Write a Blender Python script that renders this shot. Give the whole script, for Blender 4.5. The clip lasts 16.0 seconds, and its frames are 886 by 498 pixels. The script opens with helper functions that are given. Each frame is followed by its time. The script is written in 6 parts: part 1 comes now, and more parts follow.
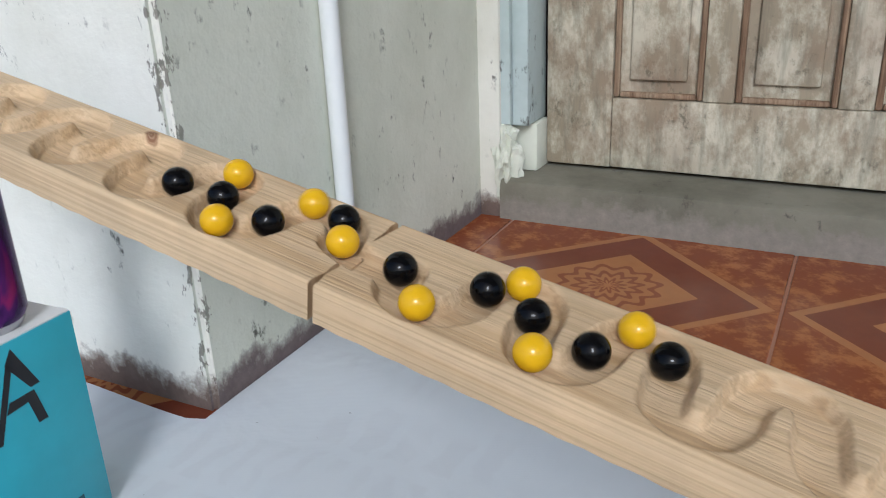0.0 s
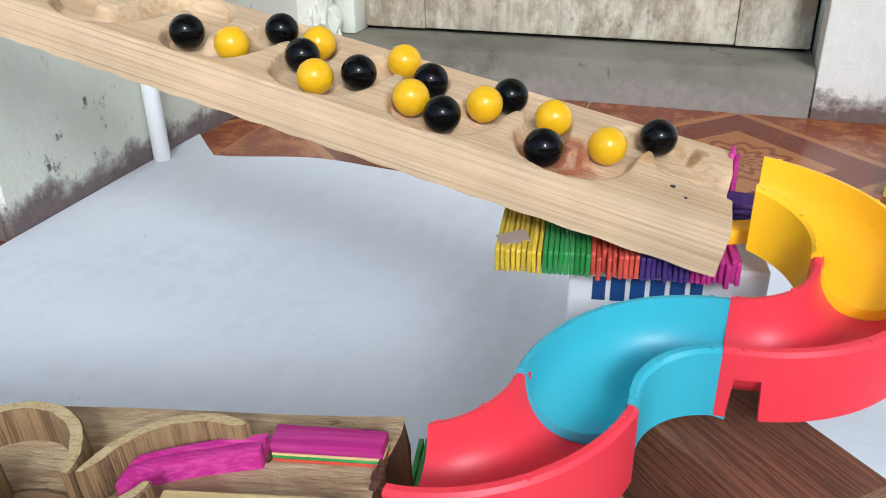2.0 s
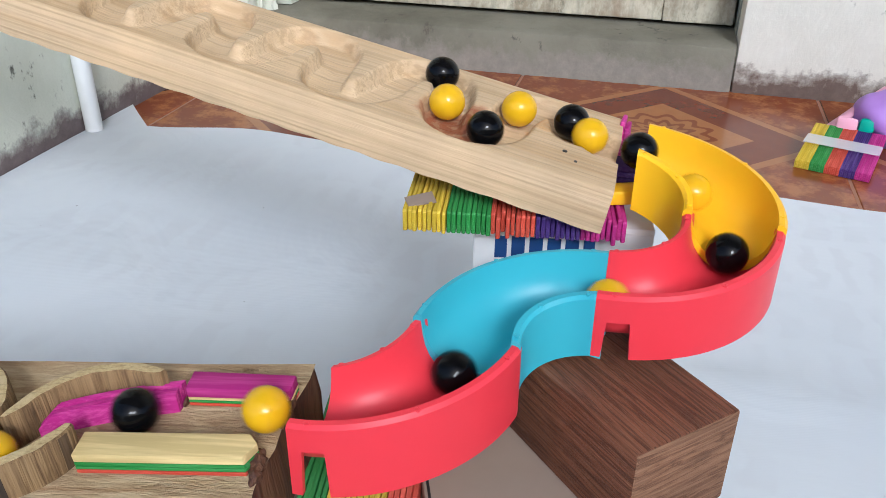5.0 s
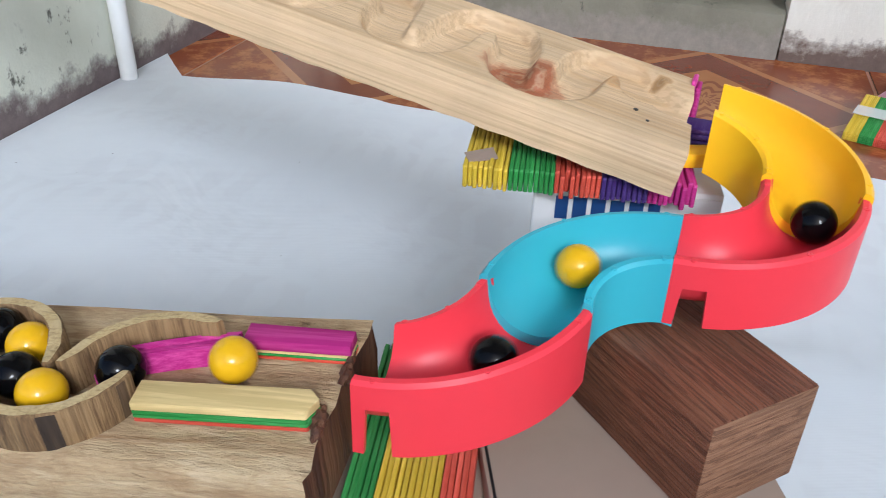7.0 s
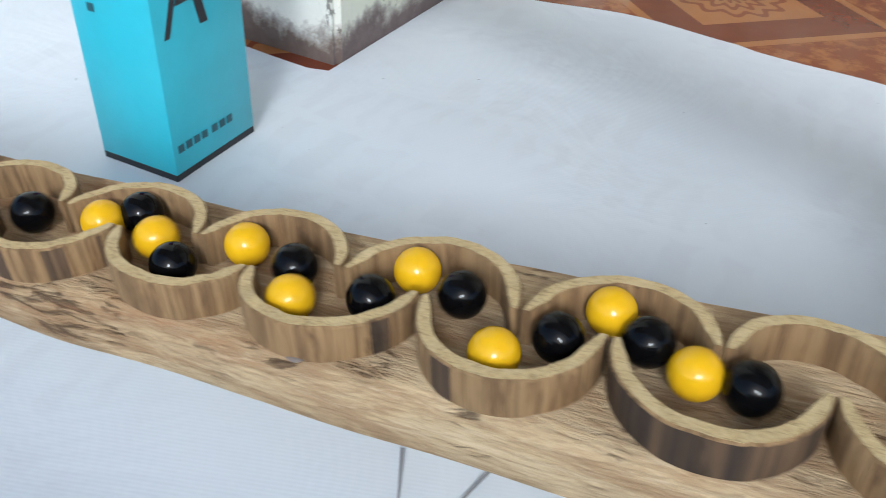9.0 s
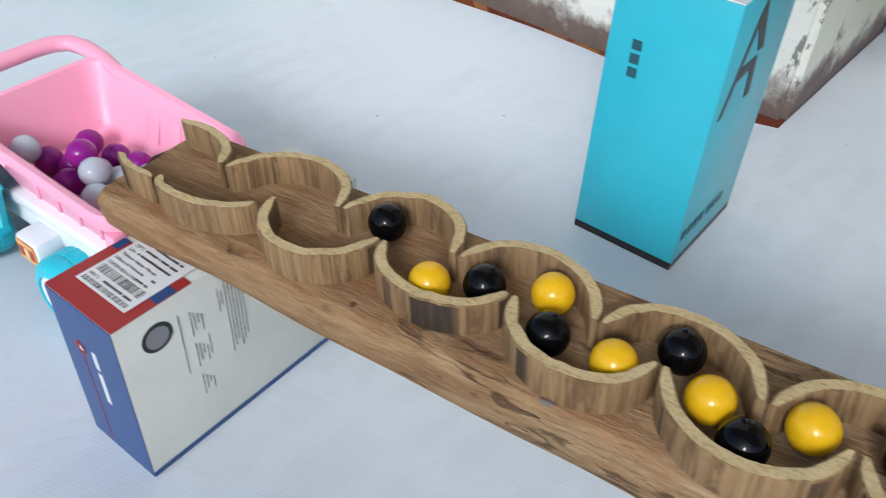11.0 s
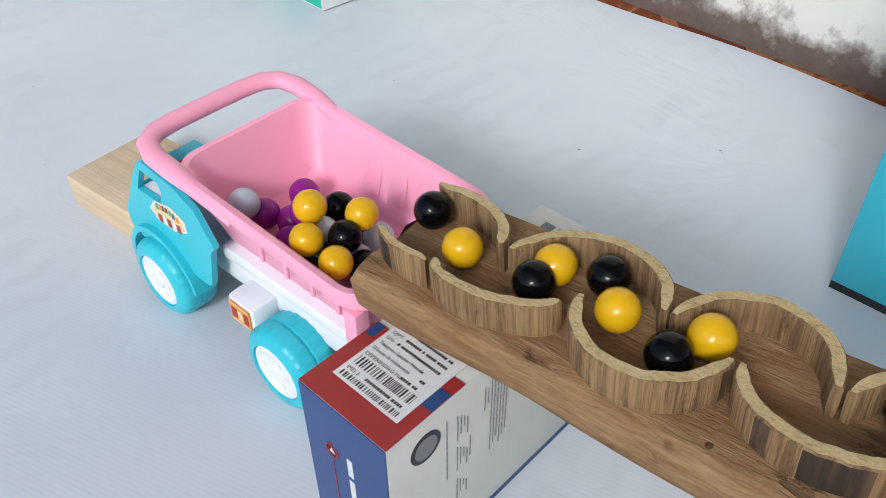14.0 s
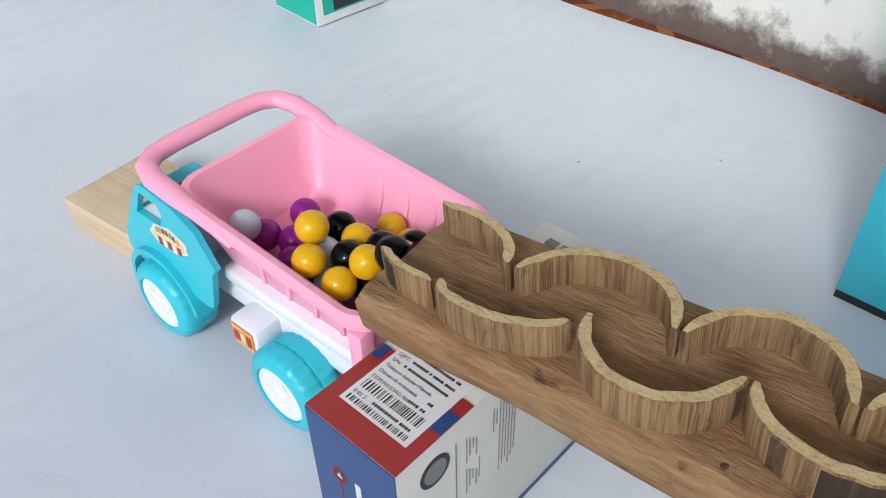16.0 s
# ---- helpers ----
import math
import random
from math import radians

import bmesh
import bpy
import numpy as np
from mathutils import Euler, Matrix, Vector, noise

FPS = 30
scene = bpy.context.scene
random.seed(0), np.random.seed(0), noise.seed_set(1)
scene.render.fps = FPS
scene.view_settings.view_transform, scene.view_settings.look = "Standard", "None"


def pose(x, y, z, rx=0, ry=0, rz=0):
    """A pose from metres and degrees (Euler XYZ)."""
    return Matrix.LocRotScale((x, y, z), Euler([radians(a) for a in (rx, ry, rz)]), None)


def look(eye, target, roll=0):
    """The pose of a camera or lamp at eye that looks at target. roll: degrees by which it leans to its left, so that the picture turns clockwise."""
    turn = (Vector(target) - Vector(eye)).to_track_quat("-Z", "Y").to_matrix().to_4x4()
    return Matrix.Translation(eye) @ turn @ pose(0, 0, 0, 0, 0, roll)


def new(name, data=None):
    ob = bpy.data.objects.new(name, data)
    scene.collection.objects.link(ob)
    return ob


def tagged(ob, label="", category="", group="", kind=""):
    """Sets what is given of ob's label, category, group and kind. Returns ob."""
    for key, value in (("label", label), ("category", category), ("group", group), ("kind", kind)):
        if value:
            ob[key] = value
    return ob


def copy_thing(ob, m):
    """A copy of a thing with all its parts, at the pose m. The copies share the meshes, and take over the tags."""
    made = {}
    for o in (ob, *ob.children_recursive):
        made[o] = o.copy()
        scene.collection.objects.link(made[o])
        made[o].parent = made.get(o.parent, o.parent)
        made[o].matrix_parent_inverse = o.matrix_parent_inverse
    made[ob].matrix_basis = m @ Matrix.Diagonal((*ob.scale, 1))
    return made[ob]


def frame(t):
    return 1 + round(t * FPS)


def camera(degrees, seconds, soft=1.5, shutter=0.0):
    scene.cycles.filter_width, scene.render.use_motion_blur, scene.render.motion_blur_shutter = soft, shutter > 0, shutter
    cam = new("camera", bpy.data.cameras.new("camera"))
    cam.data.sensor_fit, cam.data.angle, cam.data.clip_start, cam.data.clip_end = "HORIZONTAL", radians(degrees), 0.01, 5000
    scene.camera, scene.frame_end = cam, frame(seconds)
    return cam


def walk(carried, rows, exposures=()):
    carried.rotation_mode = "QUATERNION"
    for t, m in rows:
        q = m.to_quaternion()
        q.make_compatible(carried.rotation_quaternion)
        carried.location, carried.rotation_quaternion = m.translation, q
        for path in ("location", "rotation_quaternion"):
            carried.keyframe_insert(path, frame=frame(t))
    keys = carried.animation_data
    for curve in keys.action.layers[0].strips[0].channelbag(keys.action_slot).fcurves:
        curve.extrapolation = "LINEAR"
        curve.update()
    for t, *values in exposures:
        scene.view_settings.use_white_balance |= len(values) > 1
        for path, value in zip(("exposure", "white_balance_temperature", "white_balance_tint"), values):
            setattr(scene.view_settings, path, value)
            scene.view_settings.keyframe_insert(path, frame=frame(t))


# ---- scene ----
cam = camera(56.8, 16.0, soft=0.6, shutter=0.25)
PATH = [
    (0, (0.061, 0.041, 0.436), (-0.169, 1.889, -0.295), -2.4),
    (0.5, (0.094, 0.016, 0.413), (-0.077, 1.854, -0.356), -2.2),
    (1, (0.126, -0.01, 0.393), (0.023, 1.811, -0.426), -1.9),
    (1.5, (0.152, -0.03, 0.371), (0.13, 1.768, -0.505), -1.6),
    (2, (0.164, -0.047, 0.36), (0.206, 1.734, -0.549), -1.1),
    (2.5, (0.169, -0.063, 0.363), (0.256, 1.708, -0.563), -0.7),
    (3, (0.179, -0.068, 0.368), (0.306, 1.693, -0.572), -0.3),
    (3.5, (0.181, -0.071, 0.368), (0.336, 1.681, -0.584), 0.1),
    (4, (0.18, -0.072, 0.369), (0.349, 1.675, -0.59), 0.4),
    (6.3, (0.175, -0.068, 0.361), (0.327, 1.657, -0.639), 1.1),
    (6.5, (0.173, -0.066, 0.361), (0.323, 1.651, -0.653), 1.4),
    (7, (0.163, -0.062, 0.358), (0.282, 1.64, -0.686), 1.8),
    (7.5, (0.134, -0.054, 0.354), (0.202, 1.629, -0.724), 2.1),
    (8, (0.091, -0.045, 0.352), (0.101, 1.617, -0.761), 2.4),
    (8.2, (0.07, -0.04, 0.352), (0.05, 1.61, -0.779), 2.6),
    (8.5, (0.022, -0.02, 0.343), (-0.065, 1.609, -0.814), 2.8),
    (9, (-0.064, -0.003, 0.338), (-0.24, 1.581, -0.87), 3.7),
    (9.5, (-0.14, 0.022, 0.338), (-0.405, 1.564, -0.909), 3.6),
    (10, (-0.213, 0.039, 0.342), (-0.536, 1.562, -0.914), 3.9),
    (10.2, (-0.237, 0.042, 0.346), (-0.588, 1.548, -0.922), 4.0),
    (12.3, (-0.424, 0.071, 0.346), (-1.073, 1.454, -0.946), 0.7),
    (12.5, (-0.428, 0.073, 0.344), (-1.083, 1.449, -0.951), 0.6),
    (13, (-0.433, 0.08, 0.341), (-1.093, 1.444, -0.965), 0.3),
    (13.5, (-0.434, 0.083, 0.336), (-1.097, 1.44, -0.976), -0.1),
    (14, (-0.434, 0.085, 0.336), (-1.102, 1.441, -0.973), -0.5),
    (14.5, (-0.435, 0.084, 0.336), (-1.106, 1.447, -0.965), -0.9),
    (15, (-0.437, 0.084, 0.335), (-1.108, 1.45, -0.963), -1.0),
    (15.5, (-0.437, 0.087, 0.336), (-1.102, 1.46, -0.957), -1.1),
    (16, (-0.439, 0.088, 0.337), (-1.106, 1.462, -0.954), -1.4),
]
walk(cam, [(t, look(eye, target, roll)) for t, eye, target, roll in PATH],
     exposures=[(0.0, -0.10, 5480, 8), (0.7, 0.14, 5480, 8), (1.5, 0.42, 5480, 8), (3.5, 0.34, 5480, 8), (7.0, 0.33, 5480, 8), (8.5, 0.42, 5480, 6), (9.5, 0.32, 5480, 5), (10.2, 0.25, 5480, 5), (12.3, -0.01, 5800, 8), (16.0, 0.01, 5800, 8)])

# ---- daylight: a bright overcast sky, its glow strongest from the open side of the porch ----
world = bpy.data.worlds.new("sky")
scene.world = world
world.use_nodes = True
_sky = world.node_tree.nodes.new("ShaderNodeTexSky")
_sky.sky_type, _sky.sun_disc = "NISHITA", False
_sky.sun_elevation, _sky.sun_rotation = radians(34), radians(176)
_sky.air_density, _sky.dust_density = 1.0, 3.0
world.node_tree.links.new(_sky.outputs["Color"], world.node_tree.nodes["Background"].inputs["Color"])
world.node_tree.nodes["Background"].inputs["Strength"].default_value = 0.15
_sun = new("sun", bpy.data.lights.new("sun", "SUN"))
_sun.data.energy, _sun.data.angle, _sun.data.color = 1.5, radians(12), (1.0, 0.98, 0.95)
_sun.matrix_world = look((0.2, -3.0, 2.1), (0, 0.3, 0))

# ---- the run: frames of the two tracks and the way that the marbles take ----
def unit(v):
    return np.array(v, float) / np.linalg.norm(v)


O1 = np.array([0.297, 0.280, 0.236])
U1 = unit([0.894, -0.405, -0.191])
W1 = unit([0.424, 0.903, 0.067])
N1 = np.cross(U1, W1)
O2 = np.array([0.019, 0.159, 0.1835])
U2 = unit([-0.968, 0.239, -0.080])
W2 = unit([0.240, 0.971, 0.0])
N2 = -np.cross(U2, W2)
R = 0.008                                   # marble radius
CROSS1 = [-0.019, -0.0465, -0.075, -0.104, -0.133, -0.162, -0.190, -0.2195, -0.248, -0.277, -0.313, -0.352, -0.388,
          -0.4225, -0.450, -0.479, -0.508, -0.537, -0.566, -0.595, -0.624, -0.653]


def lobe(a, b, mid, amp, side, n=14):
    """Half an ellipse between two crossings of the middle line, joined by straight flanks."""
    c, r = (a + b) / 2, abs(b - a) / 2
    flat = max(amp - r, 0.0)
    sign = 1 if b > a else -1
    return [(c - sign * r * math.cos(math.pi * k / n), mid + side * (flat * min(1, 4 * min(k, n - k) / n) + min(r, amp) * math.sin(math.pi * k / n)))
            for k in range(n)]


def groove():
    """The serpentine of the upper track, from its high end to its low end, in its own (s, w)."""
    line, cs = [(-0.70, -0.035), (-0.68, -0.035)], sorted(CROSS1)
    side = -1
    for a, b in zip(cs, cs[1:]):
        if a == -0.352:                     # the long slack stretch over the joint of the two boards
            line += [(-0.352, -0.034), (-0.338, -0.039), (-0.324, -0.040)]
            continue
        line += lobe(a, b, -0.035, 0.0215, side)
        side = -side
    return line + [(-0.019, -0.0235), (-0.007, -0.033), (0.004, -0.035)]


# tips that neighbouring half rings share, and the outermost reach of each ring, in the lower track's own (s, w)
NEAR_TIPS = [(-0.0635, -0.0015), (-0.0045, 0.0015), (0.0555, 0.0035), (0.1145, 0.0020), (0.1735, -0.0045), (0.2305, -0.0007), (0.2880, -0.0030),
             (0.3474, -0.0004), (0.4045, 0.0033), (0.4620, 0.0040), (0.5185, 0.0030)]
NEAR_REACH = [-0.0262, -0.0256, -0.0260, -0.0255, -0.0245, -0.0262, -0.0263, -0.0212, -0.0160, -0.0215]
FAR_TIPS = [(-0.0345, -0.0010), (0.0250, 0.0100), (0.0835, 0.0055), (0.1440, 0.0055), (0.2000, 0.0050), (0.2585, 0.0040), (0.3150, 0.0020),
            (0.3728, 0.0070), (0.4325, 0.0115), (0.4890, 0.0120), (0.5530, 0.0095)]
FAR_REACH = [0.0325, 0.0335, 0.0338, 0.0305, 0.0290, 0.0268, 0.0286, 0.0338, 0.0388, 0.0375]


def ring_way():
    """The way between the half rings of the lower track, in its own (s, w)."""
    line = [(-0.128, 0.016), (-0.105, 0.0165), (-0.085, 0.014), (-0.066, 0.010)]
    turns = []
    for k in range(10):
        turns.append(((NEAR_TIPS[k][0] + NEAR_TIPS[k + 1][0]) / 2, NEAR_REACH[k] + 0.0142))
        turns.append(((FAR_TIPS[k][0] + FAR_TIPS[k + 1][0]) / 2, FAR_REACH[k] - 0.0142))
    turns.append((0.5460, -0.0055))
    cross = [(-0.053, 0.006)] + [((p[0] + q[0]) / 2, (p[1] + q[1]) / 2) for p, q in zip(turns, turns[1:])] + [(0.566, 0.0022)]
    for (a, wa), (b, wb), (_, peak) in zip(cross, cross[1:], turns):
        for k in range(14):
            f = math.sin(math.pi * k / 14) ** 0.85
            g = (1 - math.cos(math.pi * k / 14)) / 2
            line.append((a + (b - a) * g, (wa + (wb - wa) * g) * (1 - f) + peak * f))
    return line + [(0.566, 0.0022), (0.578, 0.0070), (0.590, 0.0125), (0.600, 0.0158), (0.612, 0.0180)]


JOINTS = [(0.2945, 0.2455, 0.241), (0.313, 0.190, 0.2285), (0.2595, 0.1735, 0.2185), (0.2085, 0.1565, 0.2075), (0.157, 0.1405, 0.198)]
HEAD = [-25.6, -119.4, -203.0, -120.0, -206.0]


def bend(k, n=24):
    """Centre line of the k-th curved chute: points of the rim's middle and headings in degrees."""
    a, b = np.array(JOINTS[k]), np.array(JOINTS[k + 1])
    h0, h1 = HEAD[k], HEAD[k + 1]
    pts, p = [], np.zeros(2)
    for i in range(n + 1):
        pts.append(p.copy())
        h = radians(h0 + (h1 - h0) * (i + 0.5) / n)
        p = p + np.array([math.cos(h), math.sin(h)])
    pts = np.array(pts)
    end, want = pts[-1], (b - a)[:2]
    s = np.linalg.norm(want) / np.linalg.norm(end)
    turn = math.atan2(want[1], want[0]) - math.atan2(end[1], end[0])
    c, d = math.cos(turn) * s, math.sin(turn) * s
    out = [(a[0] + c * q[0] - d * q[1], a[1] + d * q[0] + c * q[1], a[2] + (b[2] - a[2]) * i / n) for i, q in enumerate(pts)]
    return out, [h0 + (h1 - h0) * i / n for i in range(n + 1)]


def marble_way():
    """All the way of a marble's centre, in the world, and the length along it."""
    pts = [O1 + U1 * s + W1 * w + N1 * 0.0008 for s, w in groove()]
    pts += [np.array([0.304, 0.2455, 0.2345])]
    for k in range(4):
        pts += [np.array(q) - (0, 0, 0.0146 if k == 0 else 0.0122) for q in bend(k)[0][(3 if k == 0 else 1):]]
    pts += [np.array([0.148, 0.145, 0.1895])]
    pts += [O2 + U2 * s + W2 * w - N2 * 0.006 for s, w in ring_way()]
    pts = np.array(pts)
    return pts, np.r_[0, np.cumsum(np.linalg.norm(np.diff(pts, axis=0), axis=1))]


WAY, ALONG = marble_way()

# ---- small building helpers ----
def mat4(o, x, y, z):
    return Matrix(((x[0], y[0], z[0], o[0]), (x[1], y[1], z[1], o[1]), (x[2], y[2], z[2], o[2]), (0, 0, 0, 1)))


def mesh_of(name, bm, mats, smooth=True):
    me = bpy.data.meshes.new(name)
    bmesh.ops.recalc_face_normals(bm, faces=bm.faces)
    bm.to_mesh(me)
    bm.free()
    for m in (mats if isinstance(mats, (list, tuple)) else [mats]):
        me.materials.append(m)
    if smooth:
        me.shade_smooth()
        me.set_sharp_from_angle(angle=radians(38))
    return me


def part(name, bm, mats, parent, label="", smooth=True):
    ob = new(name, mesh_of(name, bm, mats, smooth))
    ob.parent = parent
    return tagged(ob, label)


def solo(name, bm, mats, label, category, group="", kind="", smooth=True, at=None):
    ob = tagged(new(name, mesh_of(name, bm, mats, smooth)), label, category, group, kind)
    if at is not None:
        ob.matrix_world = at
    return ob


def thing(name, label, category, at=None, group="", kind=""):
    ob = tagged(new(name), label, category, group, kind)
    ob.empty_display_size = 0.01
    if at is not None:
        ob.matrix_world = at
    return ob


def block(x0, x1, y0, y1, z0, z1, bevel=0.0, seg=2, bm=None):
    bm = bm or bmesh.new()
    vs = bmesh.ops.create_cube(bm, size=1)["verts"]
    for v in vs:
        v.co = Vector(((x0 + x1) / 2 + v.co.x * (x1 - x0), (y0 + y1) / 2 + v.co.y * (y1 - y0), (z0 + z1) / 2 + v.co.z * (z1 - z0)))
    if bevel:
        edges = list({e for v in vs for e in v.link_edges})
        bmesh.ops.bevel(bm, geom=edges, offset=bevel, segments=seg, affect="EDGES", profile=0.5)
    return bm


def loft(rings, cap=True, loop=True, bm=None, mat=0):
    """Skin over rings of points; loop: each ring is closed."""
    bm = bm or bmesh.new()
    vs = [[bm.verts.new(p) for p in ring] for ring in rings]
    n = len(vs[0])
    for a, b in zip(vs, vs[1:]):
        for k in range(n if loop else n - 1):
            f = bm.faces.new((a[k], a[(k + 1) % n], b[(k + 1) % n], b[k]))
            f.material_index = mat
    if cap:
        bm.faces.new(vs[0]).material_index = mat
        bm.faces.new(vs[-1]).material_index = mat
    return bm


def lathe(profile, n=40, bm=None):
    """Turn (radius, height) pairs round z."""
    bm = bm or bmesh.new()
    rings = [[(r * math.cos(2 * math.pi * k / n), r * math.sin(2 * math.pi * k / n), z) for k in range(n)] for r, z in profile]
    return loft(rings, cap=True, bm=bm)


def prism(outline, z0, z1, bm=None, bevel=0.0):
    bm = bm or bmesh.new()
    before = set(bm.edges)
    loft([[(x, y, z0) for x, y in outline], [(x, y, z1) for x, y in outline]], bm=bm)
    if bevel:
        bmesh.ops.bevel(bm, geom=[e for e in bm.edges if e not in before], offset=bevel, segments=2, affect="EDGES", profile=0.5)
    return bm


def tube(points, r, n=12, bm=None, flat=1.0):
    rings = []
    pts = [Vector(p) for p in points]
    wide = r if isinstance(r, list) else [r] * len(pts)
    for i, p in enumerate(pts):
        r = wide[i]
        d = (pts[min(i + 1, len(pts) - 1)] - pts[max(i - 1, 0)]).normalized()
        side = d.cross(Vector((0, 0, 1))).normalized()
        up = side.cross(d)
        rings.append([tuple(p + side * (r * math.cos(2 * math.pi * k / n)) + up * (r * flat * math.sin(2 * math.pi * k / n))) for k in range(n)])
    return loft(rings, bm=bm)


def fuzz(p, scale, amp):
    return noise.noise(Vector(p) * scale) * amp


# ---- materials ----
def material(name, rough=0.5, metal=0.0, spec=0.5, coat=0.0):
    m = bpy.data.materials.new(name)
    m.use_nodes = True
    b = m.node_tree.nodes["Principled BSDF"]
    b.inputs["Roughness"].default_value, b.inputs["Metallic"].default_value = rough, metal
    b.inputs["Specular IOR Level"].default_value, b.inputs["Coat Weight"].default_value = spec, coat
    return m, m.node_tree, b


def node(nt, kind, **values):
    n = nt.nodes.new(kind)
    for k, v in values.items():
        if k in n.inputs:
            n.inputs[k].default_value = v
    return n


def coords(nt, scale=(1, 1, 1), which="Object", rot=(0, 0, 0)):
    tc, mp = nt.nodes.new("ShaderNodeTexCoord"), nt.nodes.new("ShaderNodeMapping")
    mp.inputs["Scale"].default_value, mp.inputs["Rotation"].default_value = scale, rot
    nt.links.new(tc.outputs[which], mp.inputs["Vector"])
    return mp.outputs["Vector"]


def grainy(nt, vec, scale, detail=4, rough=0.6, distort=0.0):
    n = node(nt, "ShaderNodeTexNoise", Scale=scale, Detail=detail, Roughness=rough, Distortion=distort)
    nt.links.new(vec, n.inputs["Vector"])
    return n.outputs["Fac"]


def ramp(nt, fac, stops):
    r = nt.nodes.new("ShaderNodeValToRGB")
    while len(r.color_ramp.elements) < len(stops):
        r.color_ramp.elements.new(0.5)
    for e, (p, c) in zip(r.color_ramp.elements, stops):
        e.position, e.color = p, (*c, 1) if len(c) == 3 else c
    nt.links.new(fac, r.inputs["Fac"])
    return r.outputs["Color"]


def mix(nt, a, b, fac, mode="MIX"):
    n = nt.nodes.new("ShaderNodeMix")
    n.data_type, n.blend_type = "RGBA", mode
    for value, sock in ((a, n.inputs[6]), (b, n.inputs[7]), (fac, n.inputs[0])):
        if isinstance(value, tuple):
            sock.default_value = (*value, 1)
        elif isinstance(value, (int, float)):
            sock.default_value = value
        else:
            nt.links.new(value, sock)
    return n.outputs[2]


def calc(nt, op, a, b=0.0, c=0.0):
    n = nt.nodes.new("ShaderNodeMath")
    n.operation = op
    for value, sock in zip((a, b, c), n.inputs):
        if isinstance(value, (int, float)):
            sock.default_value = value
        else:
            nt.links.new(value, sock)
    return n.outputs[0]


def bump(nt, b, height, strength, dist=0.001):
    n = node(nt, "ShaderNodeBump", Strength=strength, Distance=dist)
    nt.links.new(height, n.inputs["Height"])
    nt.links.new(n.outputs["Normal"], b.inputs["Normal"])


def plastic(name, colour, rough=0.28, spread=0.08, sub=0.0):
    m, nt, b = material(name, rough, spec=0.32)
    v = coords(nt)
    big = grainy(nt, v, 60, 3)
    c2 = tuple(x * (1 - spread) for x in colour)
    nt.links.new(mix(nt, colour, c2, big), b.inputs["Base Color"])
    fine = grainy(nt, v, 900, 3)
    nt.links.new(calc(nt, "MULTIPLY_ADD", grainy(nt, v, 120, 4), 0.08, rough - 0.03), b.inputs["Roughness"])
    bump(nt, b, fine, 0.006, 0.0002)
    if sub:
        b.inputs["Subsurface Weight"].default_value, b.inputs["Subsurface Radius"].default_value = sub, (0.004, 0.003, 0.003)
    return m


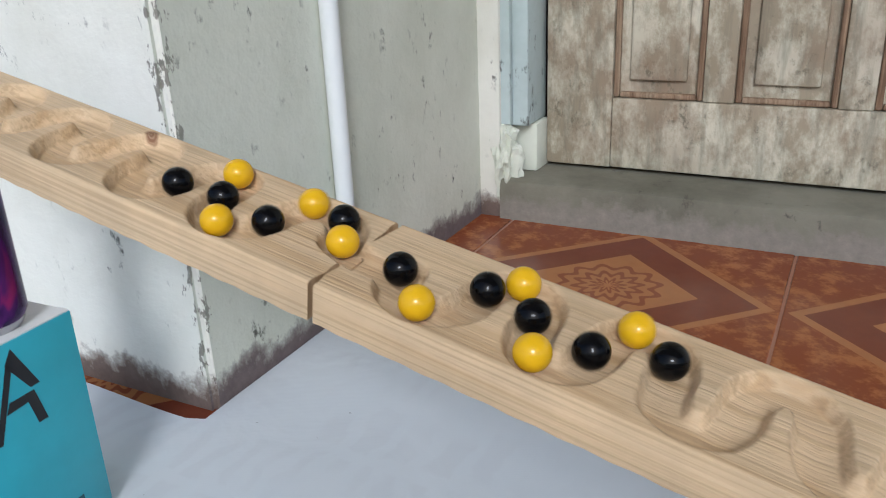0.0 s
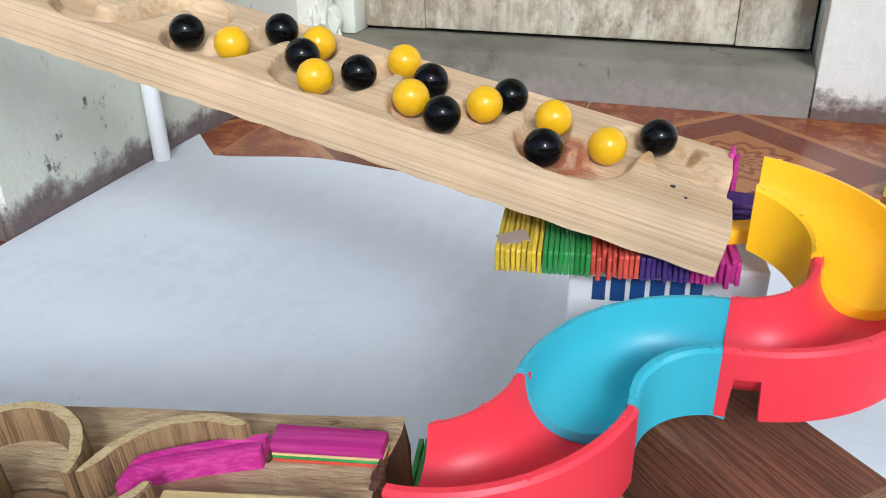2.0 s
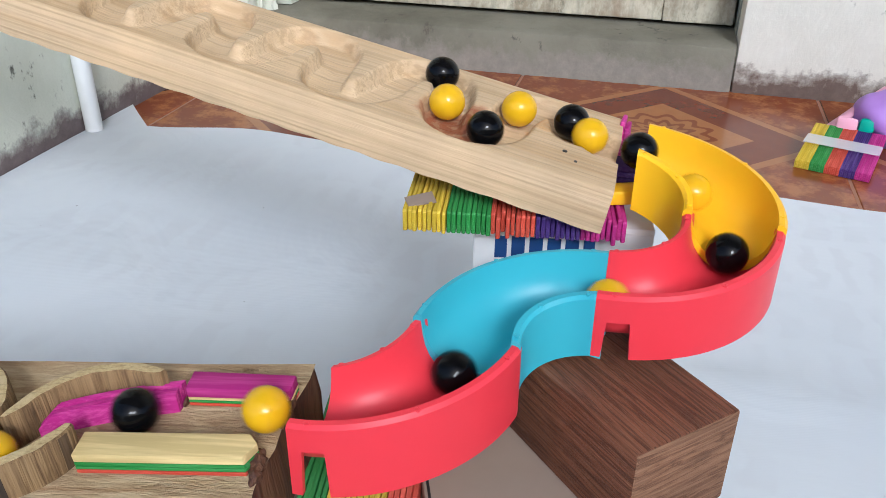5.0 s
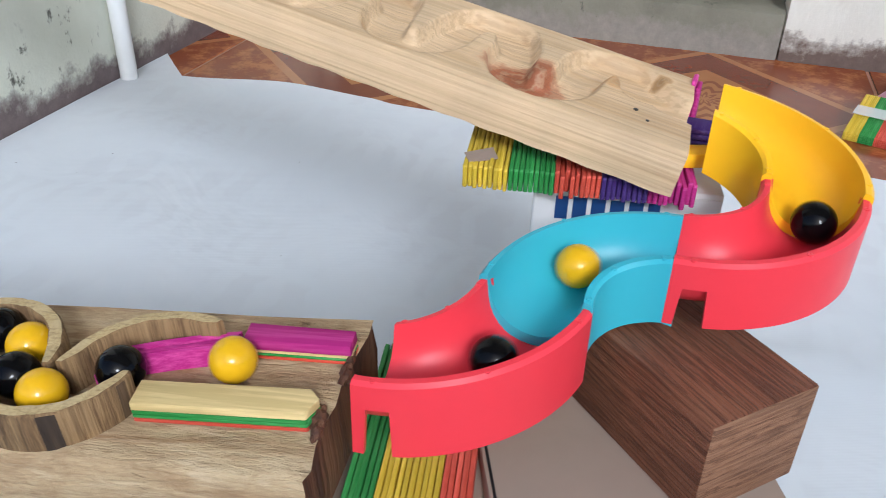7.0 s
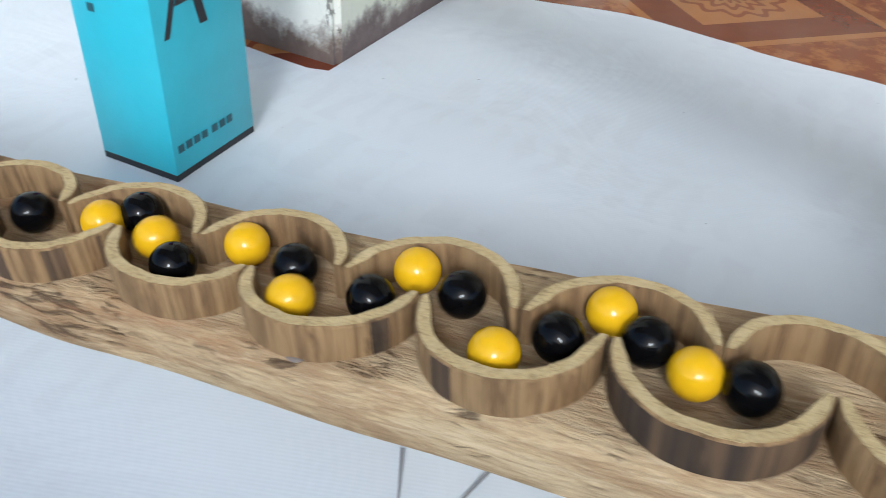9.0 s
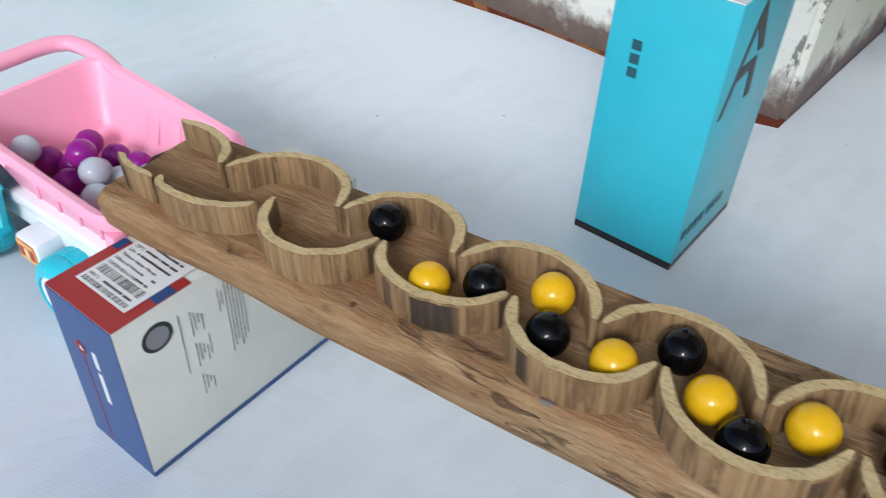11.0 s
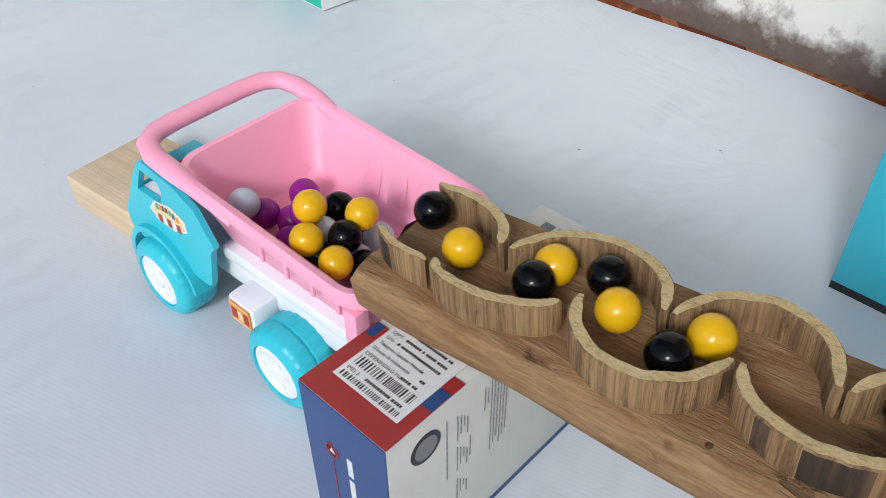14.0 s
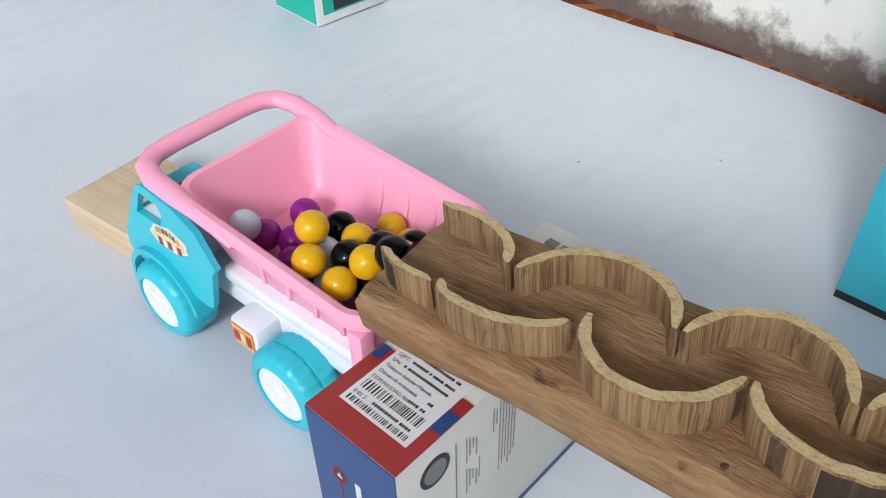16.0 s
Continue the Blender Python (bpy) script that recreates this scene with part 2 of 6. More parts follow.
def wood(name, light, mid, dark, along=0, ring=1.0, rough=0.55, knots=(), worn=0.0, scale=1.0, lines=0.45, short=1.0):
    """Grain that runs along one axis: fine fibres, wide bands, and knots at given places (x, y, radius)."""
    m, nt, b = material(name, rough, spec=0.25)
    st = [70 * scale, 70 * scale, 70 * scale]
    st[along] = 3.0 * scale * short
    bands = grainy(nt, coords(nt, tuple(st)), 1.0 * ring, 3 if short == 1.0 else 6, 0.5 if short == 1.0 else 0.62, 0.6 * short)
    st = [700 * scale, 700 * scale, 700 * scale]
    st[along] = 14 * scale
    fib = grainy(nt, coords(nt, tuple(st)), 1.0, 3, 0.6)
    col = ramp(nt, bands, [(0.30, light), (0.52, mid), (0.58, dark), (0.66, mid), (0.8, light)])
    st = [330 * scale, 330 * scale, 330 * scale]
    st[along] = 2.2 * scale * short ** 2
    thin = grainy(nt, coords(nt, tuple(st)), 1.0, 2, 0.5, 0.3)
    col = mix(nt, col, tuple(x * 0.72 for x in dark), calc(nt, "MULTIPLY", ramp(nt, thin, [(0.48, (0, 0, 0)), (0.60, (1, 1, 1))]), lines), "MIX")
    col = mix(nt, col, tuple(x * 0.62 for x in mid), calc(nt, "MULTIPLY", fib, 0.55), "MIX")
    blot = ramp(nt, grainy(nt, coords(nt), 22, 4), [(0.35, (0.82, 0.82, 0.82)), (0.7, (1.08, 1.06, 1.03))])
    col = mix(nt, col, blot, 0.8, "MULTIPLY")
    tc = nt.nodes.new("ShaderNodeTexCoord")
    for x, y, r, c in knots:
        d = nt.nodes.new("ShaderNodeVectorMath")
        d.operation = "DISTANCE"
        sc = nt.nodes.new("ShaderNodeMapping")
        sc.inputs["Scale"].default_value = (0.75, 1, 0)
        nt.links.new(tc.outputs["Object"], sc.inputs["Vector"])
        nt.links.new(sc.outputs["Vector"], d.inputs[0])
        d.inputs[1].default_value = (x * 0.75, y, 0)
        wob = calc(nt, "ADD", calc(nt, "DIVIDE", d.outputs["Value"], r), calc(nt, "MULTIPLY_ADD", grainy(nt, coords(nt), 160, 3), 0.5, -0.25))
        rings = calc(nt, "SINE", calc(nt, "MULTIPLY", wob, 26))
        inner = ramp(nt, wob, [(0.0, c), (0.55, tuple(q * 1.5 for q in c)), (0.8, mid), (1.0, mid)])
        inner = mix(nt, inner, tuple(q * 0.7 for q in mid), calc(nt, "MULTIPLY", calc(nt, "MAXIMUM", rings, 0.0), 0.4))
        col = mix(nt, inner, col, ramp(nt, wob, [(0.65, (0, 0, 0)), (1.0, (1, 1, 1))]))
    if worn:
        st = [1.3, 1.3, 1.3]
        st[along] = 0.3
        spots = ramp(nt, grainy(nt, coords(nt, tuple(st)), 75, 6, 0.68, 0.5), [(0.59, (0, 0, 0)), (0.67, (1, 1, 1))])
        st = [220, 220, 220]
        st[along] = 20
        streak = ramp(nt, grainy(nt, coords(nt, tuple(st)), 1.0, 4, 0.6), [(0.62, (0, 0, 0)), (0.72, (1, 1, 1))])
        col = mix(nt, col, tuple(q * 0.35 for q in dark), calc(nt, "MULTIPLY", calc(nt, "MAXIMUM", spots, streak), worn))
    if short > 2.5:                         # weathered board: reddish brown drifts along the grain
        st = [1.0, 1.0, 1.0]
        st[along] = 0.28
        drift = ramp(nt, grainy(nt, coords(nt, tuple(st)), 48, 5, 0.65, 0.8), [(0.44, (0, 0, 0)), (0.62, (1, 1, 1))])
        col = mix(nt, col, (0.27, 0.145, 0.08), calc(nt, "MULTIPLY", drift, 0.42))
    nt.links.new(col, b.inputs["Base Color"])
    bump(nt, b, calc(nt, "ADD", calc(nt, "ADD", fib, thin), calc(nt, "MULTIPLY", bands, 0.6)), 0.65, 0.0008)
    return m


def painted_wall(name, base, dirt, stain, low=0.07, blots=0.5, corner=0.0):
    """Old limewash: cloudy tone, black mildew in flecks and a bare, stained foot of its own height."""
    m, nt, b = material(name, 0.85, spec=0.2)
    v = coords(nt)
    cloud = grainy(nt, v, 5, 6, 0.65)
    col = mix(nt, base, dirt, ramp(nt, cloud, [(0.40, (0, 0, 0)), (0.75, (1, 1, 1))]))
    flecks = calc(nt, "MULTIPLY", ramp(nt, grainy(nt, coords(nt, (1, 1, 0.6)), 46, 6, 0.7), [(0.585, (0, 0, 0)), (0.66, (1, 1, 1))]),
                  ramp(nt, grainy(nt, v, 9, 3), [(0.47, (0, 0, 0)), (0.58, (1, 1, 1))]))
    col = mix(nt, col, (0.06, 0.055, 0.045), calc(nt, "MULTIPLY", flecks, blots))
    sep = nt.nodes.new("ShaderNodeSeparateXYZ")
    tc = nt.nodes.new("ShaderNodeTexCoord")
    nt.links.new(tc.outputs["Object"], sep.inputs[0])
    if corner:                              # paint chipped off along the upright corner
        far = calc(nt, "ADD", calc(nt, "ABSOLUTE", sep.outputs["X"]), calc(nt, "ABSOLUTE", sep.outputs["Y"]))
        chip = calc(nt, "MULTIPLY_ADD", grainy(nt, coords(nt, (1, 1, 0.45)), 75, 6, 0.7), 0.10, -0.0435)
        worn = ramp(nt, calc(nt, "MULTIPLY", calc(nt, "SUBTRACT", chip, far), 260), [(0.0, (0, 0, 0)), (0.6, (1, 1, 1))])
        col = mix(nt, col, mix(nt, (0.30, 0.27, 0.22), (0.05, 0.05, 0.045), grainy(nt, v, 150, 4)), calc(nt, "MULTIPLY", worn, corner))
    edge = calc(nt, "ADD", sep.outputs["Z"], calc(nt, "MULTIPLY_ADD", grainy(nt, v, 24, 5, 0.7), -0.09, 0.045))
    foot = ramp(nt, calc(nt, "DIVIDE", edge, low), [(0.35, (1, 1, 1)), (0.65, (0.6, 0.6, 0.6)), (0.9, (0, 0, 0))])
    tone = mix(nt, stain, tuple(x * 0.45 for x in stain), grainy(nt, v, 60, 5, 0.7))
    col = mix(nt, col, tone, foot)
    nt.links.new(col, b.inputs["Base Color"])
    bump(nt, b, calc(nt, "ADD", grainy(nt, v, 40, 6, 0.7), calc(nt, "MULTIPLY", cloud, 1.5)), 0.35, 0.004)
    return m


def card(name, colour, rough=0.5, coat=0.0):
    m, nt, b = material(name, rough, coat=coat)
    v = coords(nt)
    nt.links.new(mix(nt, colour, tuple(x * 0.86 for x in colour), ramp(nt, grainy(nt, v, 18, 5), [(0.4, (0, 0, 0)), (0.75, (1, 1, 1))])), b.inputs["Base Color"])
    bump(nt, b, grainy(nt, v, 120, 4), 0.06, 0.001)
    return m


def fibre_stick(name, colour, run=(300, 20, 900)):
    m, nt, b = material(name, 0.7, spec=0.3)
    v = coords(nt, run)
    info = nt.nodes.new("ShaderNodeObjectInfo")
    f = grainy(nt, v, 1.0, 4, 0.65)
    col = mix(nt, colour, tuple(min(1, x * 1.5 + 0.09) for x in colour), ramp(nt, f, [(0.45, (0, 0, 0)), (0.75, (1, 1, 1))]))
    col = mix(nt, col, tuple(x * 0.5 for x in colour), calc(nt, "MULTIPLY", info.outputs["Random"], 0.55))
    nt.links.new(col, b.inputs["Base Color"])
    bump(nt, b, f, 0.4, 0.0005)
    return m


PINE = wood("pine", (0.75, 0.57, 0.36), (0.70, 0.51, 0.305), (0.56, 0.375, 0.20), 0, 0.75, 0.5, lines=0.44, scale=1.2,
            knots=[(-0.067, -0.046, 0.020, (0.24, 0.085, 0.04)), (-0.030, -0.030, 0.009, (0.40, 0.24, 0.11)), (-0.507, -0.006, 0.005, (0.16, 0.08, 0.04)), (-0.013, -0.012, 0.005, (0.30, 0.18, 0.08))])
PINE_END = wood("pine_end", (0.62, 0.43, 0.25), (0.55, 0.36, 0.19), (0.42, 0.25, 0.12), 2, 1.4, 0.7)
def old_board():
    """Rough-sawn tan board: short fibres, saw fuzz, torn dark scars, browner towards the low end, where dimmer light is
    put into the colour.
    """
    m, nt, b = material("old_board", 0.78, spec=0.2)
    fib = grainy(nt, coords(nt, (75, 480, 480)), 1.0, 6, 0.7, 1.0)
    wide = grainy(nt, coords(nt, (13, 62, 62)), 1.0, 6, 0.66, 1.2)
    col = ramp(nt, wide, [(0.30, (0.60, 0.475, 0.29)), (0.47, (0.52, 0.385, 0.22)), (0.58, (0.39, 0.26, 0.14)), (0.70, (0.49, 0.36, 0.205))])
    col = mix(nt, col, (0.25, 0.15, 0.075), calc(nt, "MULTIPLY", ramp(nt, fib, [(0.45, (0, 0, 0)), (0.72, (1, 1, 1))]), 0.7))
    pale = ramp(nt, grainy(nt, coords(nt, (34, 260, 260)), 1.0, 4, 0.7, 0.5), [(0.55, (0, 0, 0)), (0.70, (1, 1, 1))])
    col = mix(nt, col, (0.70, 0.57, 0.37), calc(nt, "MULTIPLY", pale, 0.55))
    sep = nt.nodes.new("ShaderNodeSeparateXYZ")
    tc = nt.nodes.new("ShaderNodeTexCoord")
    nt.links.new(tc.outputs["Object"], sep.inputs[0])
    # low end browner and darker: its dimmer light is painted in
    zone_tone = calc(nt, "MULTIPLY_ADD", grainy(nt, coords(nt, (0.35, 1, 1)), 30, 5, 0.65), 0.5, calc(nt, "MULTIPLY_ADD", sep.outputs["X"], 1.3, -0.34))
    zone_tone = ramp(nt, zone_tone, [(0.10, (0, 0, 0)), (0.50, (1, 1, 1))])
    col = mix(nt, col, (0.66, 0.54, 0.45), zone_tone, "MULTIPLY")
    scar = ramp(nt, grainy(nt, coords(nt, (30, 130, 130)), 1.0, 6, 0.7, 1.2), [(0.55, (0, 0, 0)), (0.62, (1, 1, 1))])
    some = ramp(nt, grainy(nt, coords(nt), 26, 3), [(0.52, (0, 0, 0)), (0.60, (1, 1, 1))])
    cut = calc(nt, "MULTIPLY", scar, some)
    col = mix(nt, col, (0.085, 0.042, 0.022), calc(nt, "MULTIPLY", cut, 0.68))
    rust = ramp(nt, grainy(nt, coords(nt, (12, 60, 60)), 1.0, 4, 0.6, 0.8), [(0.58, (0, 0, 0)), (0.70, (1, 1, 1))])
    col = mix(nt, col, (0.33, 0.15, 0.06), calc(nt, "MULTIPLY", rust, 0.5))
    nt.links.new(col, b.inputs["Base Color"])
    high = calc(nt, "ADD", calc(nt, "MULTIPLY", fib, 1.2), calc(nt, "MULTIPLY", grainy(nt, coords(nt, (300, 700, 700)), 1.0, 3, 0.7), 0.5))
    bump(nt, b, calc(nt, "SUBTRACT", calc(nt, "ADD", high, wide), calc(nt, "MULTIPLY", cut, 1.5)), 0.9, 0.0011)
    return m


BOARD = old_board()
BOARD_END = wood("old_board_end", (0.22, 0.11, 0.06), (0.15, 0.07, 0.04), (0.06, 0.03, 0.025), 2, 1.6, 0.8, worn=0.6)
RING_TOP, _nt, _b = material("ring_end_grain", 0.85, spec=0.2)
_v = coords(_nt)
_c = mix(_nt, (0.57, 0.45, 0.235), (0.46, 0.335, 0.16), ramp(_nt, grainy(_nt, _v, 700, 4, 0.7), [(0.38, (0, 0, 0)), (0.64, (1, 1, 1))]))
_c = mix(_nt, _c, (0.24, 0.165, 0.075), calc(_nt, "MULTIPLY", ramp(_nt, grainy(_nt, coords(_nt, (260, 900, 260)), 1.0, 3, 0.6), [(0.52, (0, 0, 0)), (0.68, (1, 1, 1))]), 0.7))
_c = mix(_nt, _c, (0.60, 0.48, 0.27), calc(_nt, "MULTIPLY", ramp(_nt, grainy(_nt, _v, 90, 4, 0.6), [(0.48, (0, 0, 0)), (0.66, (1, 1, 1))]), 0.6))
_nt.links.new(_c, _b.inputs["Base Color"])
bump(_nt, _b, grainy(_nt, _v, 800, 4, 0.7), 0.7, 0.0008)
RING_SIDE = wood("ring_side", (0.41, 0.275, 0.135), (0.305, 0.19, 0.088), (0.14, 0.08, 0.038), 2, 1.1, 0.75, worn=0.75, scale=2.4, lines=0.5, short=1.6)
RING_BARK = wood("ring_bark", (0.20, 0.125, 0.065), (0.085, 0.055, 0.034), (0.035, 0.026, 0.02), 2, 1.2, 0.85, worn=0.5)
TEAK = wood("dark_block", (0.29, 0.125, 0.066), (0.20, 0.080, 0.042), (0.085, 0.032, 0.018), 1, 0.9, 0.5, scale=3.2, lines=0.8, short=2.0)
TEAK_END = wood("dark_block_end", (0.36, 0.20, 0.12), (0.28, 0.145, 0.08), (0.12, 0.055, 0.032), 0, 2.6, 0.8, worn=0.35, scale=2.0, short=2.2)
PALE = wood("pale_block", (0.74, 0.61, 0.43), (0.70, 0.56, 0.38), (0.62, 0.47, 0.30), 0, 0.9, 0.6, lines=0.2)
DOORWOOD, _nt, _b = material("weathered_door", 0.8, spec=0.25)
_v = coords(_nt, (60, 60, 9))
_f = grainy(_nt, _v, 1.0, 5, 0.65)
_p = ramp(_nt, grainy(_nt, coords(_nt, (1, 1, 0.55)), 17, 6, 0.72), [(0.42, (0, 0, 0)), (0.58, (1, 1, 1))])
_q = ramp(_nt, grainy(_nt, coords(_nt), 5.5, 4, 0.6), [(0.45, (0, 0, 0)), (0.7, (1, 1, 1))])
_c = mix(_nt, (0.58, 0.535, 0.42), (0.24, 0.185, 0.12), calc(_nt, "MULTIPLY", _p, 0.78))
_c = mix(_nt, _c, (0.19, 0.095, 0.055), calc(_nt, "MULTIPLY", _q, 0.5))
_c = mix(_nt, _c, (0.17, 0.16, 0.12), calc(_nt, "MULTIPLY", ramp(_nt, _f, [(0.5, (0, 0, 0)), (0.72, (1, 1, 1))]), 0.6))
_s = ramp(_nt, grainy(_nt, coords(_nt, (1, 1, 0.7)), 60, 6, 0.72), [(0.56, (0, 0, 0)), (0.66, (1, 1, 1))])
_t = ramp(_nt, grainy(_nt, coords(_nt), 8, 4, 0.6), [(0.42, (0, 0, 0)), (0.6, (1, 1, 1))])
_c = mix(_nt, _c, (0.11, 0.10, 0.07), calc(_nt, "MULTIPLY", calc(_nt, "MULTIPLY", _s, _t), 0.8))
_nt.links.new(_c, _b.inputs["Base Color"])
bump(_nt, _b, calc(_nt, "ADD", _f, _p), 0.4, 0.002)
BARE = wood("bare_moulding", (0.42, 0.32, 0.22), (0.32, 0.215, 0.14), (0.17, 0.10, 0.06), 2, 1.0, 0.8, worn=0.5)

WALL = painted_wall("limewash_grey", (0.635, 0.645, 0.55), (0.51, 0.525, 0.43), (0.22, 0.175, 0.17), 0.042, 0.9, 0.75)
WALL_WHITE = painted_wall("limewash_white", (0.74, 0.725, 0.655), (0.60, 0.585, 0.505), (0.21, 0.155, 0.13), 0.042, 0.95, 0.9)
CEMENT = painted_wall("cement_sill", (0.20, 0.187, 0.145), (0.10, 0.092, 0.068), (0.31, 0.275, 0.235), 0.044, 0.8)
FRAME_PAINT = painted_wall("pale_blue_frame", (0.50, 0.58, 0.57), (0.38, 0.44, 0.42), (0.30, 0.30, 0.26), 0.16, 0.8)
PVC = plastic("white_pipe", (0.72, 0.73, 0.72), 0.4)
YELLOW = plastic("yellow_plastic", (0.95, 0.52, 0.005), 0.34, 0.06, 0.08)
RED = plastic("coral_red_plastic", (0.79, 0.045, 0.065), 0.36, 0.07, 0.08)
BLUE = plastic("turquoise_plastic", (0.07, 0.42, 0.51), 0.34, 0.07, 0.08)
PINK = plastic("pink_plastic", (0.95, 0.40, 0.55), 0.3, 0.05, 0.1)
TURQ = plastic("truck_turquoise", (0.06, 0.52, 0.62), 0.3, 0.06, 0.08)
WHITE = plastic("white_plastic", (0.78, 0.79, 0.82), 0.32, 0.05, 0.05)
LABEL_WHITE = card("white_card", (0.75, 0.75, 0.74))
CYAN_CARD = card("cyan_card", (0.055, 0.44, 0.55), 0.35, 0.2)
TEAL_INK = card("teal_ink", (0.02, 0.085, 0.11), 0.45)
BLACK_INK = card("black_ink", (0.012, 0.012, 0.014), 0.4)
NAVY = card("navy_card", (0.015, 0.06, 0.20), 0.4, 0.1)
MAROON = card("maroon_card", (0.33, 0.022, 0.022), 0.45, 0.1)
CREAM = card("cream_card", (0.66, 0.66, 0.60), 0.5)
GREY_INK = card("grey_ink", (0.24, 0.24, 0.25), 0.6)
GREEN_CARD = card("green_card", (0.02, 0.42, 0.30), 0.4)
CARTON = card("grey_carton", (0.32, 0.24, 0.185), 0.8)
ORANGE_PRINT = card("orange_print", (0.75, 0.25, 0.03), 0.4)
BUFF_PRINT = card("buff_print", (0.75, 0.62, 0.30), 0.4)
SHADE_BLACK = card("shade_black", (0.02, 0.017, 0.015), 0.9)
STICKS = {"yellow": fibre_stick("stick_yellow", (0.62, 0.43, 0.02)), "green": fibre_stick("stick_green", (0.03, 0.24, 0.04)),
          "red": fibre_stick("stick_red", (0.58, 0.07, 0.035)), "purple": fibre_stick("stick_purple", (0.055, 0.02, 0.17)),
          "magenta": fibre_stick("stick_magenta", (0.48, 0.02, 0.22)), "cream": fibre_stick("stick_cream", (0.66, 0.50, 0.20))}


GUIDES = {"red": fibre_stick("guide_red", (0.58, 0.07, 0.035), (18, 420, 420)), "green": fibre_stick("guide_green", (0.03, 0.24, 0.04), (18, 420, 420)),
          "cream": fibre_stick("guide_cream", (0.62, 0.47, 0.20), (14, 260, 260)), "magenta": fibre_stick("guide_magenta", (0.48, 0.02, 0.22), (18, 420, 420))}
GLUE = card("dried_glue", (0.20, 0.165, 0.14), 0.5)


def glassy(name, colour, rough, spots, spec=0.34):
    m, nt, b = material(name, rough, spec=spec, coat=0.0)
    v = coords(nt)
    b.inputs["Coat Roughness"].default_value = 0.03
    col = mix(nt, colour, tuple(x * 0.8 for x in colour), grainy(nt, v, 180, 4))
    fl = ramp(nt, grainy(nt, v, 330, 2), [(0.74, (0, 0, 0)), (0.78, (1, 1, 1))])
    col = mix(nt, col, spots, calc(nt, "MULTIPLY", fl, 0.6))
    nt.links.new(col, b.inputs["Base Color"])
    return m


M_YELLOW = glassy("marble_yellow", (0.80, 0.455, 0.003), 0.16, (0.25, 0.10, 0.01))
M_BLACK = glassy("marble_black", (0.003, 0.003, 0.0035), 0.035, (0.012, 0.012, 0.012), 0.17)
M_PURPLE = glassy("marble_purple", (0.28, 0.012, 0.25), 0.16, (0.12, 0.01, 0.1))
M_GREY = glassy("marble_grey", (0.50, 0.54, 0.60), 0.18, (0.3, 0.3, 0.34))

SHEET, _nt, _b = material("white_banner", 0.55, spec=0.4)
_v = coords(_nt)
_big = grainy(_nt, _v, 2.2, 5, 0.55)
_c = mix(_nt, (0.67, 0.70, 0.735), (0.56, 0.60, 0.65), ramp(_nt, _big, [(0.35, (0, 0, 0)), (0.7, (1, 1, 1))]))
_bk = _nt.nodes.new("ShaderNodeTexBrick")              # faint ghost of the print on the other side
_bk.offset, _bk.squash = 0.37, 0.7
for _k, _x in (("Scale", 1.0), ("Mortar Size", 0.011), ("Mortar Smooth", 0.55), ("Brick Width", 0.040), ("Row Height", 0.088)):
    _bk.inputs[_k].default_value = _x
_mp = _nt.nodes.new("ShaderNodeMapping")
_mp.inputs["Rotation"].default_value, _mp.inputs["Location"].default_value = (0, 0, radians(20)), (0.0, 0.028, 0)
_wb = node(_nt, "ShaderNodeTexNoise", Scale=22.0, Detail=2.0)
_nt.links.new(_v, _wb.inputs["Vector"])
_vm = _nt.nodes.new("ShaderNodeVectorMath")
_vm.operation = "MULTIPLY_ADD"
_vm.inputs[1].default_value = (0.045, 0.035, 0)
_nt.links.new(_wb.outputs["Color"], _vm.inputs[0])
_nt.links.new(_v, _vm.inputs[2])
_nt.links.new(_vm.outputs["Vector"], _mp.inputs["Vector"])
_nt.links.new(_mp.outputs["Vector"], _bk.inputs["Vector"])
_g = calc(_nt, "MULTIPLY", calc(_nt, "SUBTRACT", 1.0, _bk.outputs["Fac"]), ramp(_nt, grainy(_nt, _v, 6.0, 3, 0.6), [(0.44, (0, 0, 0)), (0.56, (1, 1, 1))]))
_c = mix(_nt, _c, (0.50, 0.51, 0.55), calc(_nt, "MULTIPLY", _g, 0.20))
_d = ramp(_nt, grainy(_nt, _v, 95, 2, 0.5), [(0.775, (0, 0, 0)), (0.80, (1, 1, 1))])
_c = mix(_nt, _c, (0.16, 0.16, 0.17), calc(_nt, "MULTIPLY", _d, 0.8))
_nt.links.new(_c, _b.inputs["Base Color"])
_w = _nt.nodes.new("ShaderNodeTexWave")
_w.bands_direction = "Y"
_w.inputs["Scale"].default_value, _w.inputs["Distortion"].default_value = 130, 0.4
_nt.links.new(_v, _w.inputs["Vector"])
_wr = calc(_nt, "ADD", calc(_nt, "MULTIPLY", _w.outputs["Fac"], 0.018), calc(_nt, "MULTIPLY", grainy(_nt, _v, 7, 4, 0.55, 0.8), 2.2))
bump(_nt, _b, _wr, 0.35, 0.004)


